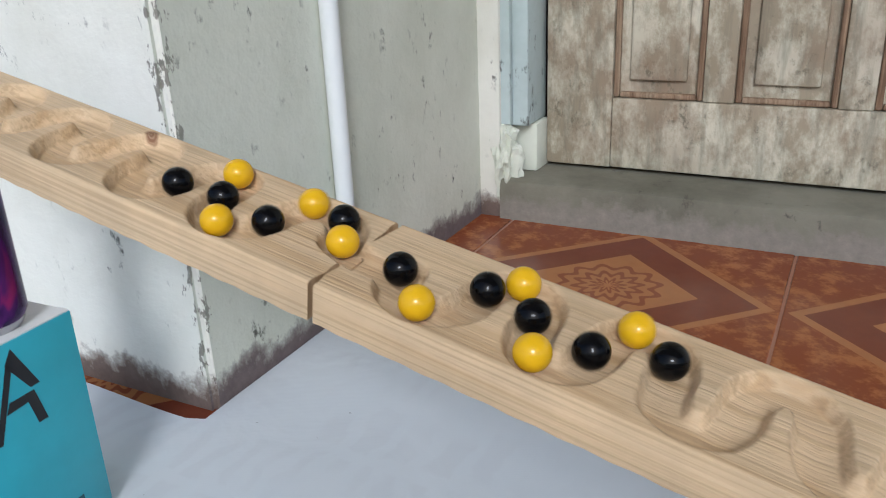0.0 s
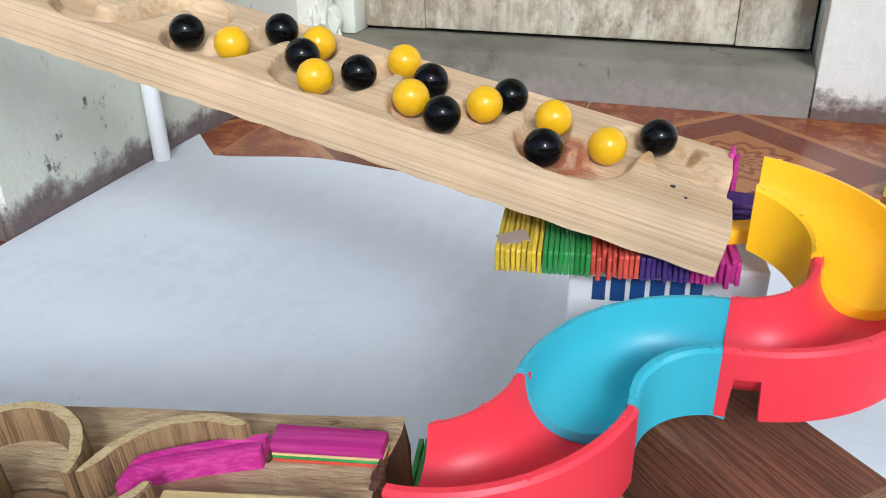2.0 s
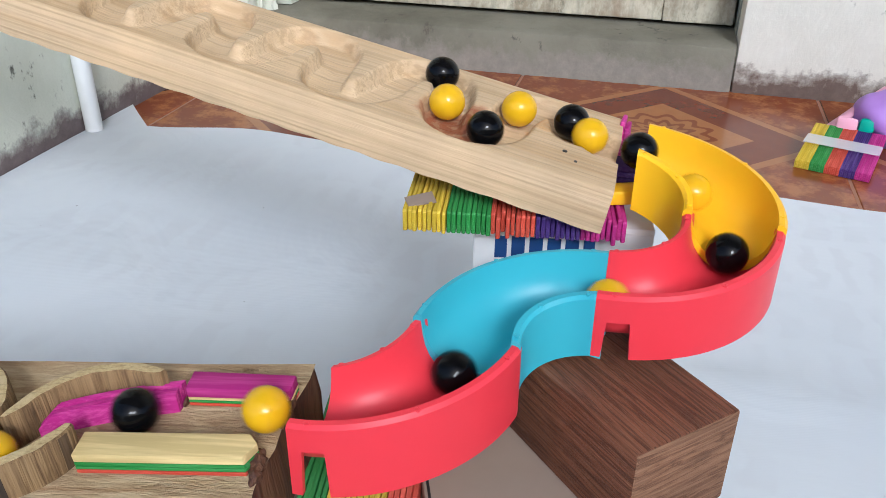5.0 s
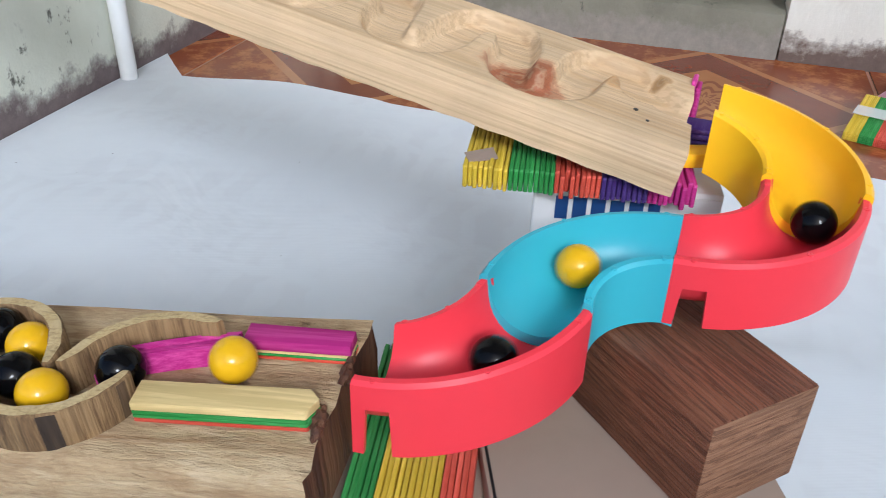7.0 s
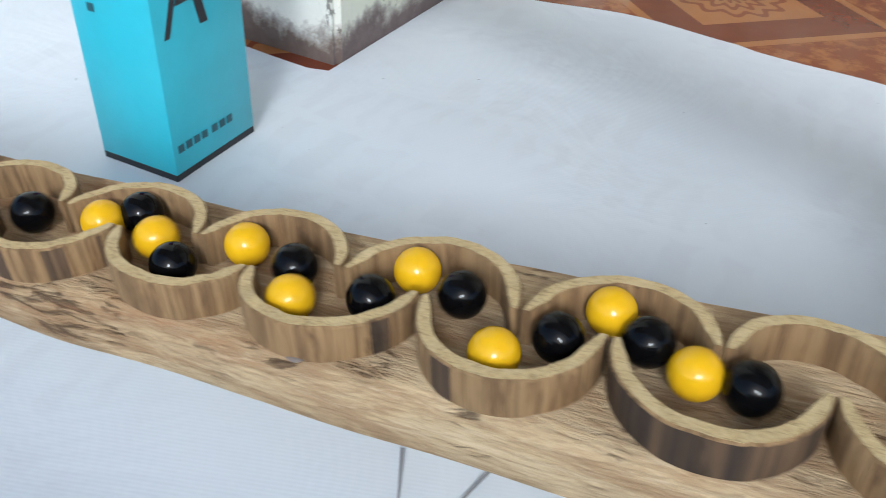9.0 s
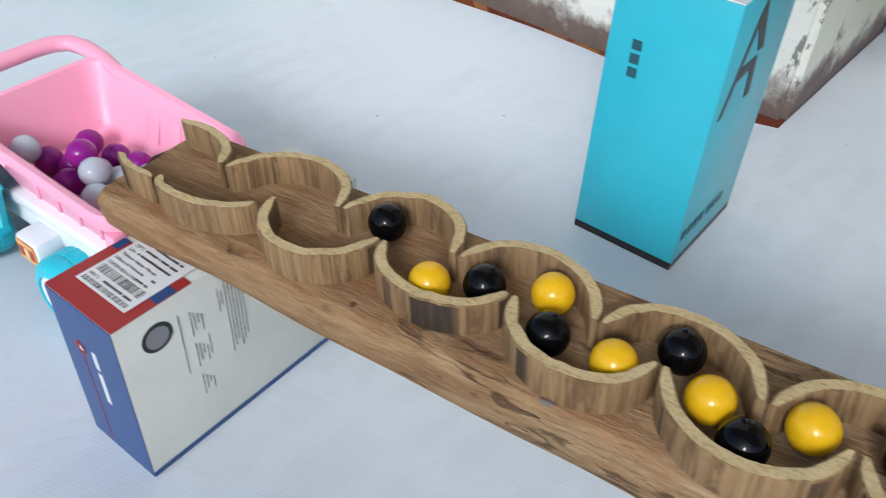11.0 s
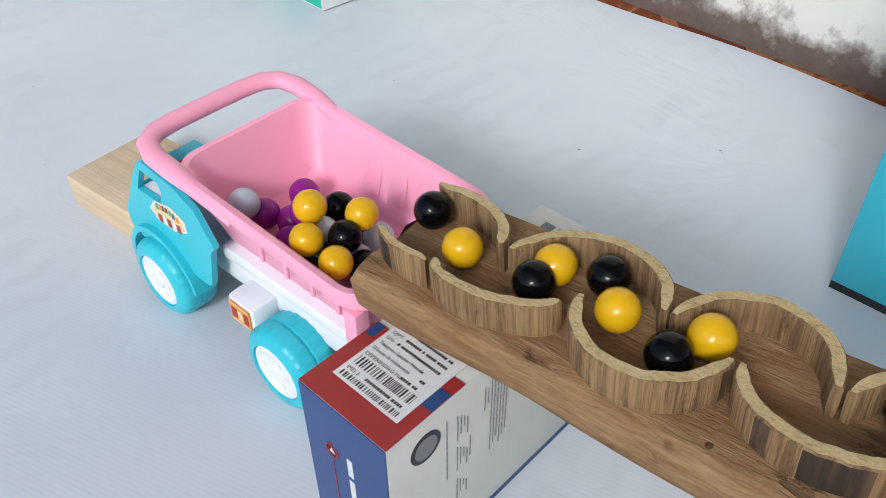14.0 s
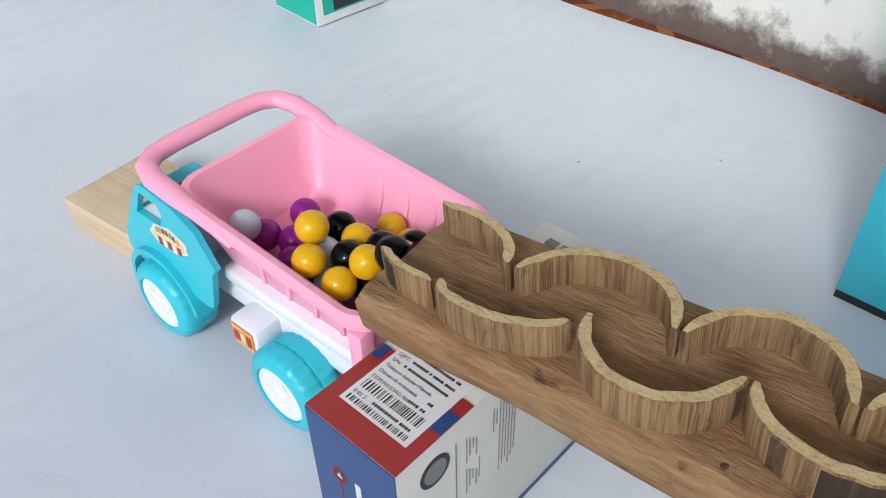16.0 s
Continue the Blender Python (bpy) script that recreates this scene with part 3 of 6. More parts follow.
def tile_material():
    """Glazed floor tile: brick red with a double ochre lozenge, a lace rosette and mottled corners. Local x, y run from -1 to 1."""
    m, nt, b = material("floor_tile", 0.16, spec=0.38, coat=0.0)
    tc = nt.nodes.new("ShaderNodeTexCoord")
    sep = nt.nodes.new("ShaderNodeSeparateXYZ")
    sc = nt.nodes.new("ShaderNodeVectorMath")
    sc.operation = "SCALE"
    sc.inputs["Scale"].default_value = 1 / 0.2085
    nt.links.new(tc.outputs["Object"], sc.inputs[0])
    nt.links.new(sc.outputs["Vector"], sep.inputs[0])
    x, y = calc(nt, "ABSOLUTE", sep.outputs["X"]), calc(nt, "ABSOLUTE", sep.outputs["Y"])
    d = calc(nt, "ADD", x, y)
    rad = calc(nt, "SQRT", calc(nt, "ADD", calc(nt, "MULTIPLY", x, x), calc(nt, "MULTIPLY", y, y)))
    ang = calc(nt, "ARCTAN2", sep.outputs["Y"], sep.outputs["X"])
    v = coords(nt)
    mott = grainy(nt, v, 34, 5, 0.7)
    dark = mix(nt, (0.125, 0.029, 0.015), (0.20, 0.05, 0.021), mott)
    ochre = mix(nt, (0.40, 0.172, 0.06), (0.31, 0.115, 0.04), mott)
    corner = mix(nt, (0.21, 0.052, 0.017), (0.35, 0.125, 0.038), ramp(nt, grainy(nt, v, 26, 5, 0.75), [(0.48, (0, 0, 0)), (0.62, (1, 1, 1))]))
    petal = calc(nt, "MULTIPLY_ADD", calc(nt, "SINE", calc(nt, "MULTIPLY", ang, 12)), 0.03, rad)
    lace = ramp(nt, petal, [(0.045, (0, 0, 0)), (0.05, (1, 1, 1)), (0.09, (1, 1, 1)), (0.095, (0, 0, 0)), (0.15, (0, 0, 0)), (0.155, (1, 1, 1)),
                            (0.20, (1, 1, 1)), (0.205, (0, 0, 0)), (0.265, (0, 0, 0)), (0.27, (1, 1, 1)), (0.31, (1, 1, 1)), (0.315, (0, 0, 0))])
    zone_tone = mix(nt, ochre, (0.20, 0.05, 0.022), calc(nt, "MULTIPLY", lace, 0.85))
    r = nt.nodes.new("ShaderNodeValToRGB")
    r.color_ramp.interpolation = "CONSTANT"
    for e, (p, g) in zip([r.color_ramp.elements[0], r.color_ramp.elements[1]], ((0.0, 0.0), (0.27, 0.25))):
        e.position, e.color = p, (g, g, g, 1)
    for p, g in ((0.445, 0.5), (0.485, 0.75)):
        e = r.color_ramp.elements.new(p)
        e.color = (g, g, g, 1)
    nt.links.new(calc(nt, "MULTIPLY", d, 0.5), r.inputs["Fac"])
    zone = r.outputs["Color"]
    col = mix(nt, zone_tone, dark, calc(nt, "GREATER_THAN", zone, 0.1))
    col = mix(nt, col, ochre, calc(nt, "GREATER_THAN", zone, 0.4))
    col = mix(nt, col, corner, calc(nt, "GREATER_THAN", zone, 0.6))
    nt.links.new(col, b.inputs["Base Color"])
    nt.links.new(calc(nt, "MULTIPLY_ADD", grainy(nt, v, 40, 4), 0.16, 0.08), b.inputs["Roughness"])
    return m


TILE = tile_material()
GROUT = card("grout", (0.32, 0.15, 0.09), 0.9)

# ---- the setting: floor, walls, door ----
UR, VR = np.array([0.937, -0.350, 0.0]), np.array([0.350, 0.937, 0.0])
ROOM = mat4((-0.255, 0.709, 0.0), UR, VR, (0, 0, 1))      # corner of the pillar; x along the door wall, y towards it


def in_room(x, y, z=0.0):
    return ROOM @ Matrix.Translation((x, y, z))


def walls():
    ground = thing("ground", "tiled porch floor of brick-red patterned tiles", "floor", ROOM, kind="structure")
    part("grout_bed", block(-4.0, 4.0, -3.2, 0.9, -0.06, -0.0046), GROUT, ground)
    tile = mesh_of("tile", block(-0.2085, 0.2085, -0.2085, 0.2085, -0.0074, -0.0035, 0.0012, 1), TILE)
    for i in range(-6, 6):
        for j in range(-5, 2):
            ob = new("tile", tile)
            ob.parent, ob.location = ground, (0.269 + 0.4205 * i, 0.440 + 0.4205 * j, 0)
    # pillar: its white front and its long grey side
    bm = block(-1.6, 0.0, 0.0, 0.85, -0.01, 2.6)
    bmesh.ops.bevel(bm, geom=[e for e in bm.edges if abs(e.verts[0].co.x) < 0.001 and abs(e.verts[1].co.x) < 0.001 and abs(e.verts[0].co.y) < 0.001 and abs(e.verts[1].co.y) < 0.001],
                    offset=0.006, segments=3, affect="EDGES")
    for f in bm.faces:
        f.material_index = 1 if f.normal.y < -0.5 else 0
    pillar = solo("wall_pillar", bm, [WALL, WALL_WHITE], "limewashed masonry pillar, white front and grey mildewed side", "wall", kind="structure", at=ROOM)
    # door wall, in pieces round the doorway
    wall = thing("wall_door", "grey limewashed wall with a low cement sill under a door", "wall", ROOM, kind="structure")
    part("wall_piece", block(-0.02, 0.035, 0.640, 0.85, -0.01, 2.6, 0.004), WALL_WHITE, wall)
    part("wall_piece", block(0.781, 3.2, 0.6325, 0.85, -0.01, 2.6, 0.006), WALL_WHITE, wall)
    part("wall_piece", block(0.036, 0.0795, 0.686, 0.742, 0.0635, 0.1415, 0.004), WALL, wall)
    part("lintel", block(0.036, 0.780, 0.66, 0.85, 2.06, 2.6), WALL_WHITE, wall)
    bm = bmesh.new()
    rings = []
    for k in range(61):
        x = 0.036 + 0.744 * k / 60
        n1, n2 = fuzz((x, 0, 0), 25, 0.004), fuzz((x, 3, 0), 40, 0.003)
        rings.append([(x, 0.632 + n2, -0.01), (x, 0.633 + n1, 0.045), (x, 0.637 + n1, 0.058 + n2), (x, 0.645 + n1, 0.0625 + n2 * 0.6), (x, 0.85, 0.064), (x, 0.85, -0.01)])
    part("sill", loft(rings), CEMENT, wall, "worn cement door sill with pinkish paint left at its foot")
    # broken plaster at the foot of the frame
    lump = bmesh.new()
    bmesh.ops.create_icosphere(lump, subdivisions=4, radius=1.0)
    for v in lump.verts:
        p = v.co.copy()
        v.co = Vector((0.038 + p.x * 0.023, 0.655 + p.y * 0.022, 0.080 + p.z * 0.068)) + p * (fuzz(p, 2.6, 0.014) + fuzz(p, 7.0, 0.007) + fuzz(p, 15.0, 0.003))
    part("plaster_lump", lump, WALL, wall, "crumbling white plaster", smooth=False)
    # ceiling out of view, its reach set to keep overhead skylight off
    solo("ceiling", block(-4, 4, -1.4, 0.9, 2.6, 2.7), WALL_WHITE, "plain white porch ceiling out of view, keeping overhead sky off", "ceiling", kind="structure", at=ROOM)
    # low wall added out of view, sized to shade the near side
    low = block(-0.52, 3.0, -0.12, 0.0, -0.01, 0.50, 0.006)
    solo("wall_unseen_shade", low, WALL, "added low wall out of view, shading the near side", "wall", kind="structure", at=Matrix.Translation((0, -0.72, 0)))
    # pipe on the grey side
    pipe = solo("pipe", lathe([(0.0105, 0.0), (0.0105, 2.598)], 24), PVC, "white plastic pipe fixed upright on a wall", "pipe", at=in_room(0.011, 0.238, 0.0))
    # frame and door
    fr = thing("door_frame", "pale blue-green wooden door frame with flaking paint", "door frame", in_room(0, 0), kind="structure")
    part("jamb", block(0.012, 0.074, 0.660, 0.742, 0.142, 2.06, 0.004), FRAME_PAINT, fr)
    part("jamb_stop", block(0.018, 0.050, 0.646, 0.6595, 0.146, 2.06, 0.003), FRAME_PAINT, fr)
    part("jamb", block(0.779, 0.80, 0.690, 0.742, 0.062, 2.06, 0.003), FRAME_PAINT, fr)
    part("frame_head", block(0.075, 0.778, 0.690, 0.742, 2.0, 2.06, 0.003), FRAME_PAINT, fr)
    door = thing("door_1", "weathered brown panelled wooden door with worn paint, shut", "door", ROOM, kind="structure")
    part("stile", block(0.080, 0.186, 0.727, 0.760, 0.069, 1.99, 0.003), DOORWOOD, door)
    part("stile", block(0.672, 0.776, 0.727, 0.760, 0.069, 1.99, 0.003), DOORWOOD, door)
    part("rail", block(0.1865, 0.6715, 0.727, 0.760, 0.070, 0.180, 0.003), DOORWOOD, door)
    part("rail", block(0.1865, 0.6715, 0.727, 0.760, 1.86, 1.985, 0.003), DOORWOOD, door)
    for x in (0.321, 0.503):
        part("mullion", block(x, x + 0.045, 0.7275, 0.760, 0.1805, 1.8595, 0.003), DOORWOOD, door)
    for x0, x1 in ((0.187, 0.3205), (0.3665, 0.5025), (0.5485, 0.671)):
        pan = part("panel", block(x0, x1, 0.741, 0.757, 0.181, 1.859), DOORWOOD, door)
        part("raised_field", block(x0 + 0.024, x1 - 0.024, 0.732, 0.7405, 0.208, 1.832, 0.004), DOORWOOD, pan)
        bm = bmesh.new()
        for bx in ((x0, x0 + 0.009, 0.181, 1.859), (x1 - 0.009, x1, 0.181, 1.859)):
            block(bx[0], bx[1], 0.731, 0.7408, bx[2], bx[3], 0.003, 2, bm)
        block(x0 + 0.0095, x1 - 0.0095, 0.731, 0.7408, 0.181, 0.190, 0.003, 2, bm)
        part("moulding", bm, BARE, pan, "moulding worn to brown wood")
    # slab behind the door, the room's darkness put into its colour
    solo("unlit_room_slab", block(0.03, 0.79, 0.80, 0.84, 0.0645, 2.06), SHADE_BLACK, "near-black slab standing in for the unlit room behind a door", "room", kind="structure", at=ROOM)


# long soft creases of the sheet: two ends and a height
CREASES = [(-0.944, 0.391, -0.646, 0.289, 0.0020), (-0.985, 0.432, -0.84, 0.395, 0.0016), (-0.81, 0.27, -0.652, 0.243, 0.0016), (0.408, 0.374, 0.494, 0.335, 0.0022), (0.446, 0.427, 0.531, 0.403, 0.0016), (0.128, 0.553, 0.285, 0.441, 0.0014)]


def banner():
    """The white sheet: one cloth, its far edge and the corner by the pillar uneven."""
    xs = np.linspace(-2.6, 2.4, 251)
    bm = bmesh.new()
    grid = []
    for x in xs:
        far = 0.918 - 0.400 * (x + 0.002) + 0.012 * math.sin(x * 9) + 0.010 * math.sin(x * 23 + 1)
        if x > 0.15:
            far -= 0.028 * math.exp(-((x - 0.32) / 0.14) ** 2)
        if x < -0.10:
            a = min(1.0, (-0.10 - x) / 0.045)
            far += 0.085 * a
        # in front of the pillar it ends just short of the wall foot
        if x < -0.150:
            side = 0.709 + (x + 0.255) / 0.350 * 0.937 - 0.004
            front = 0.709 - (x + 0.255) * 0.3735 - 0.020 - 0.006 * math.sin(x * 17)
            far = min(far, max(side, front) if x > -0.262 else front)
        grid.append([bm.verts.new((x, -1.6 + (far + 1.6) * k / 100, 0)) for k in range(101)])
    for a, b in zip(grid, grid[1:]):
        for k in range(100):
            bm.faces.new((a[k], b[k], b[k + 1], a[k + 1]))
    for col in grid:
        for v in col:
            p = v.co
            n = 0.0016 * noise.noise(Vector((p.x * 3, p.y * 7, 0))) + 0.0008 * noise.noise(Vector((p.x * 11, p.y * 5, 4)))
            fold = 0.004 * math.exp(-((p.y - 0.55 + 0.42 * p.x) / 0.012) ** 2) * (1 if p.x > 0.2 else 0)
            for ax, ay, bx, by, tall in CREASES:
                dx, dy = bx - ax, by - ay
                f = ((p.x - ax) * dx + (p.y - ay) * dy) / (dx * dx + dy * dy)
                off = ((p.x - ax) * dy - (p.y - ay) * dx) / math.hypot(dx, dy)
                if -0.15 < f < 1.15 and abs(off) < 0.06:
                    fold += tall * math.exp(-((off - 0.004 * math.sin(f * 7)) / 0.010) ** 2) * min(1.0, 5 * (f + 0.15), 5 * (1.15 - f))
            v.co.z = 0.0005 + max(n, -0.001) + fold
    marks = ((-0.108, 0.266, -0.103, 0.225), (-0.062, 0.261, -0.080, 0.230))
    ob = solo("banner_sheet", bm, SHEET, "white plastic banner spread over a tiled floor, faintly printed", "sheet")
    for x0, y0, x1, y1 in marks:
        d = np.array([y0 - y1, x1 - x0]) / math.hypot(x1 - x0, y1 - y0) * 0.0012
        part("print_stroke", prism([(x0 - d[0], y0 - d[1]), (x0 + d[0], y0 + d[1]), (x1 + d[0] * 0.3, y1 + d[1] * 0.3), (x1 - d[0] * 0.3, y1 - d[1] * 0.3)], 0.0025, 0.0027), GREY_INK, ob, "dark printed stroke")
    return ob


# ---- the upper track: two pine boards with a carved serpentine ----
def carve(s0, s1, name, parent, jag0, jag1):
    way = np.array(groove())
    seg = np.linspace(0, 1, 5)[:-1]
    dense = np.concatenate([way[:-1] + (way[1:] - way[:-1]) * f for f in seg])
    step = 0.001
    ss, ws = np.arange(s0, s1 + 1e-6, step), np.linspace(-0.0705, 0.0, 72)
    S, W = np.meshgrid(ss, ws, indexing="ij")
    D = np.full(S.shape, 9.0)
    for i in range(len(ss)):
        near = dense[np.abs(dense[:, 0] - ss[i]) < 0.02]
        if len(near):
            D[i] = np.sqrt(((near[None, :, 0] - ss[i]) ** 2 + (near[None, :, 1] - ws[:, None]) ** 2).min(axis=1))
    wob = np.array([[noise.noise(Vector((s * 60, w * 60, 1.0))) for w in ws[::3]] for s in ss[::3]])
    wob = np.kron(wob, np.ones((3, 3)))[:len(ss), :len(ws)]
    wob = np.pad(wob, ((0, len(ss) - wob.shape[0]), (0, len(ws) - wob.shape[1])), mode="edge")
    half = 0.0112 + 0.0010 * wob
    t = np.clip((half - D) / 0.0042, 0, 1)
    Z = -0.0073 * t * t * (3 - 2 * t) - 0.0006 * np.clip(1 - D / 0.007, 0, 1)
    edge = np.minimum(-W, W + 0.0705)
    Z -= np.where(edge < 0.0016, 0.0016 - np.sqrt(np.maximum(0, 0.0016 ** 2 - (0.0016 - edge) ** 2)), 0) * 0.8
    Z += 0.00012 * wob
    ns, nw = S.shape
    verts = []
    for i in range(ns):
        e0 = jag0 * math.exp(-(ss[i] - s0) / 0.004)
        e1 = jag1 * math.exp(-(s1 - ss[i]) / 0.004)
        for j in range(nw):
            q = noise.noise(Vector((ws[j] * 90, 2.0, s0))) * 0.002
            skew = 0.008 * (-ws[j] / 0.0705) * max(0.0, 1 + (ss[i]) / 0.05) if s1 == 0.0 else 0.0
            verts.append((ss[i] + q * e0 - q * e1 + skew, ws[j], Z[i, j]))
    top = ns * nw
    for i in range(ns):
        for j in (0, nw - 1):
            x, y, z = verts[i * nw + j]
            verts.append((x, y, -0.0200 + 0.0003 * math.sin(i * 0.3)))
    faces, mats = [], []
    for i in range(ns - 1):
        for j in range(nw - 1):
            faces.append((i * nw + j, (i + 1) * nw + j, (i + 1) * nw + j + 1, i * nw + j + 1))
        faces.append((top + 2 * i, top + 2 * i + 2, (i + 1) * nw, i * nw))
        faces.append((i * nw + nw - 1, (i + 1) * nw + nw - 1, top + 2 * i + 3, top + 2 * i + 1))
        faces.append((top + 2 * i + 1, top + 2 * i + 3, top + 2 * i + 2, top + 2 * i))
    mats = [0] * len(faces)
    faces.append(tuple([j for j in range(nw)] + [top + 1, top]))
    faces.append(tuple([(ns - 1) * nw + j for j in range(nw - 1, -1, -1)] + [top + 2 * ns - 2, top + 2 * ns - 1]))
    mats += [1, 1]
    me = bpy.data.meshes.new(name)
    me.from_pydata(verts, [], faces)
    me.materials.append(PINE)
    me.materials.append(PINE_END)
    me.polygons.foreach_set("material_index", mats)
    me.shade_smooth()
    me.set_sharp_from_angle(angle=radians(48))
    ob = new(name, me)
    ob.parent = parent
    return ob


def upper_track():
    t = thing("upper_marble_track", "sloping pale pine plank with a carved serpentine groove", "marble track", mat4(O1, U1, W1, N1))
    carve(-0.3385, 0.0, "carved_board", t, 1.0, 0.15)
    carve(-0.745, -0.3392, "carved_board", t, 0.1, 1.0)
    part("nail", lathe([(0.0011, 0.0), (0.0011, 0.0004), (0.0006, 0.0006)], 10), BLACK_INK, t, "dark nail head").location = (-0.018, -0.049, -0.0002)
    part("nail", lathe([(0.0008, 0.0), (0.0008, 0.0004), (0.0004, 0.0005)], 10), BLACK_INK, t, "dark nail head").location = (-0.012, -0.055, -0.0002)


# ---- curved plastic chutes ----
LIFT = [(0.0, 0.001), (-0.001, 0.0005), (0.0, 0.001), (-0.001, -0.0005)]


def chute(k, mat, name, label, notch):
    pts, heads = bend(k, 90)
    lift0, lift1 = LIFT[k]
    pts = [np.array((p[0], p[1], p[2] + lift0 + (lift1 - lift0) * i / 90)) for i, p in enumerate(pts)]
    if k < 3:
        pts[-1] = pts[-2] + (pts[-1] - pts[-2]) * 0.30       # a thin joint before the next piece
    wide = ((0.0182, 0.0188), (0.0187, 0.0172), (0.0172, 0.0200), (0.0202, 0.0168))[k]
    n = 16
    rings, middle = [], []
    m = len(pts) - 1
    for i, (p, h) in enumerate(zip(pts, heads)):
        u = i / m
        out = wide[0] + (wide[1] - wide[0]) * u
        inn = out - 0.0036
        floor = 0.0212 - 0.0022 * u
        inner = [(-inn * math.cos(math.pi * i / n), -floor * math.sin(math.pi * i / n) ** 0.8) for i in range(n + 1)]
        under = [((out - 0.0014) * math.cos(math.pi * i / n), -0.0008 - 0.0222 * math.sin(math.pi * i / n) ** 0.8) for i in range(n + 1)]
        legs = {}
        for side in (-1, 1):
            deep = (-0.0262, -0.0252, -0.0250, -0.0290)[k]
            if side == notch[0] and notch[1] < u < notch[2]:
                deep = -0.0105
            legs[side] = deep
        sec = [(-out, legs[-1]), (-out, -0.0015), (-out + 0.0012, -0.0002), (-inn - 0.0004, 0.0)] + inner[1:-1] + \
              [(inn + 0.0004, 0.0), (out - 0.0012, -0.0002), (out, -0.0015), (out, legs[1]), (out - 0.0018, legs[1])] + under[1:-1] + [(-out + 0.0018, legs[-1])]
        c, s = math.cos(radians(h)), math.sin(radians(h))
        bow = (0.0, 0.0030 * math.sin(math.pi * u), -0.0026 * math.sin(math.pi * u), -0.0016 * math.sin(math.pi * u))[k]
        if k and not i:                                  # hidden tongue under the piece before
            rings.append([(p[0] - s * (y + bow) * 0.95 - c * 0.004, p[1] + c * (y + bow) * 0.95 - s * 0.004, p[2] + z - 0.0012) for y, z in sec])
        rings.append([(p[0] - s * (y + bow), p[1] + c * (y + bow), p[2] + z) for y, z in sec])
        middle.append((p[0] - s * bow, p[1] + c * bow, p[2]))
    th = thing(name, label, "marble chute", group="curved chutes")
    part("channel", loft(rings), mat, th)
    for u, side in ((0.07, -1), (0.07, 1), (0.93, -1), (0.93, 1), (0.5, 1), (0.5, -1)):
        i = int(u * m)
        h = radians(heads[i])
        y = side * (wide[0] + (wide[1] - wide[0]) * u - 0.0018)
        peg = part("peg", lathe([(0.0011, -0.0008), (0.0011, -0.00004), (0.0009, 0.00008), (0.0006, 0.00006), (0.0005, -0.0001)], 14), mat, th)
        peg.location = (middle[i][0] - math.sin(h) * y, middle[i][1] + math.cos(h) * y, middle[i][2])
    return th


def chutes():
    y = chute(0, YELLOW, "yellow_chute", "glossy yellow plastic quarter-turn chute, topmost of a chain", (0, 0, 0))
    part("tongue", block(0.2800, 0.2975, 0.2375, 0.2480, 0.2125, 0.2190, 0.001), YELLOW, y)
    chute(1, RED, "red_chute", "coral red plastic quarter-turn chute with a notch in its wall", (1, 0.845, 0.945))
    chute(2, BLUE, "blue_chute", "turquoise plastic quarter-turn chute between two red ones", (0, 0, 0))
    chute(3, RED, "red_chute", "coral red plastic quarter-turn chute leading on to a wooden board", (1, 0.845, 0.945))


# ---- the lower track: a rough board with half rings ----
RINGS_H = 0.014


def half_ring(right, left, reach, a0=0.0, a1=180.0, thick=0.0052, seed=0, bark=0.0):
    """A bent strip between two tips: its outer face runs on a half ellipse from the left tip (a0 = 0) to the right one (180), worn and sawn unevenly."""
    bm = bmesh.new()
    n = max(10, int(abs(a1 - a0) / 4))
    c, half = (right[0] + left[0]) / 2, (left[0] - right[0]) / 2 - 0.0004
    side = 1 if reach > right[1] else -1
    deep = abs(reach - (right[1] + left[1]) / 2)

    def at(a, inset):
        u = (1 + math.cos(a)) / 2
        f = math.sin(a)
        return c + (half - inset) * math.cos(a), right[1] + (left[1] - right[1]) * u + side * (deep - inset) * f
    rings, outer = [], []
    for i in range(n + 1):
        a = radians(a0 + (a1 - a0) * i / n)
        wob = fuzz((seed * 3.1, a * 1.5, 0), 1.0, 0.0006)
        taper = 1 - 0.45 * (max(0, abs(2 * i / n - 1) - 0.80) / 0.20) ** 1.5
        th = thick * taper + fuzz((seed, a * 4, 5), 1.0, 0.0005)
        top = -0.0002 + fuzz((seed, a * 3, 9), 1.0, 0.0006) + fuzz((seed, a * 14, 2), 1.0, 0.0003)
        nick = fuzz((seed * 2.3, a * 22, 4), 1.0, 0.00028)
        lean = fuzz((seed, a * 2, 14), 1.0, 0.0005)
        sec = [(wob + th, -RINGS_H - 0.0006), (wob + th + lean, -RINGS_H * 0.5), (wob + th + nick, top - 0.0008), (wob + th - 0.0005, top),
               (wob + 0.0006 + nick, top + nick), (wob + nick, top - 0.0008), (wob - lean * 0.5, -RINGS_H * 0.55), (wob + 0.0002, -RINGS_H - 0.0006)]
        rings.append([(*at(a, inset), z) for inset, z in sec])
    loft(rings, bm=bm)
    for f in bm.faces:
        f.normal_update()
        f.material_index = 0 if abs(f.normal.z) > 0.7 else 1
    bm.faces.ensure_lookup_table()
    m = len(rings[0])
    for i in range(n):
        a = radians(a0 + (a1 - a0) * (i + 0.5) / n)
        if noise.noise(Vector((seed * 7.7, a * 2.2, 0))) < bark:
            for k in (5, 6):
                bm.faces[i * m + k].material_index = 2
    return bm


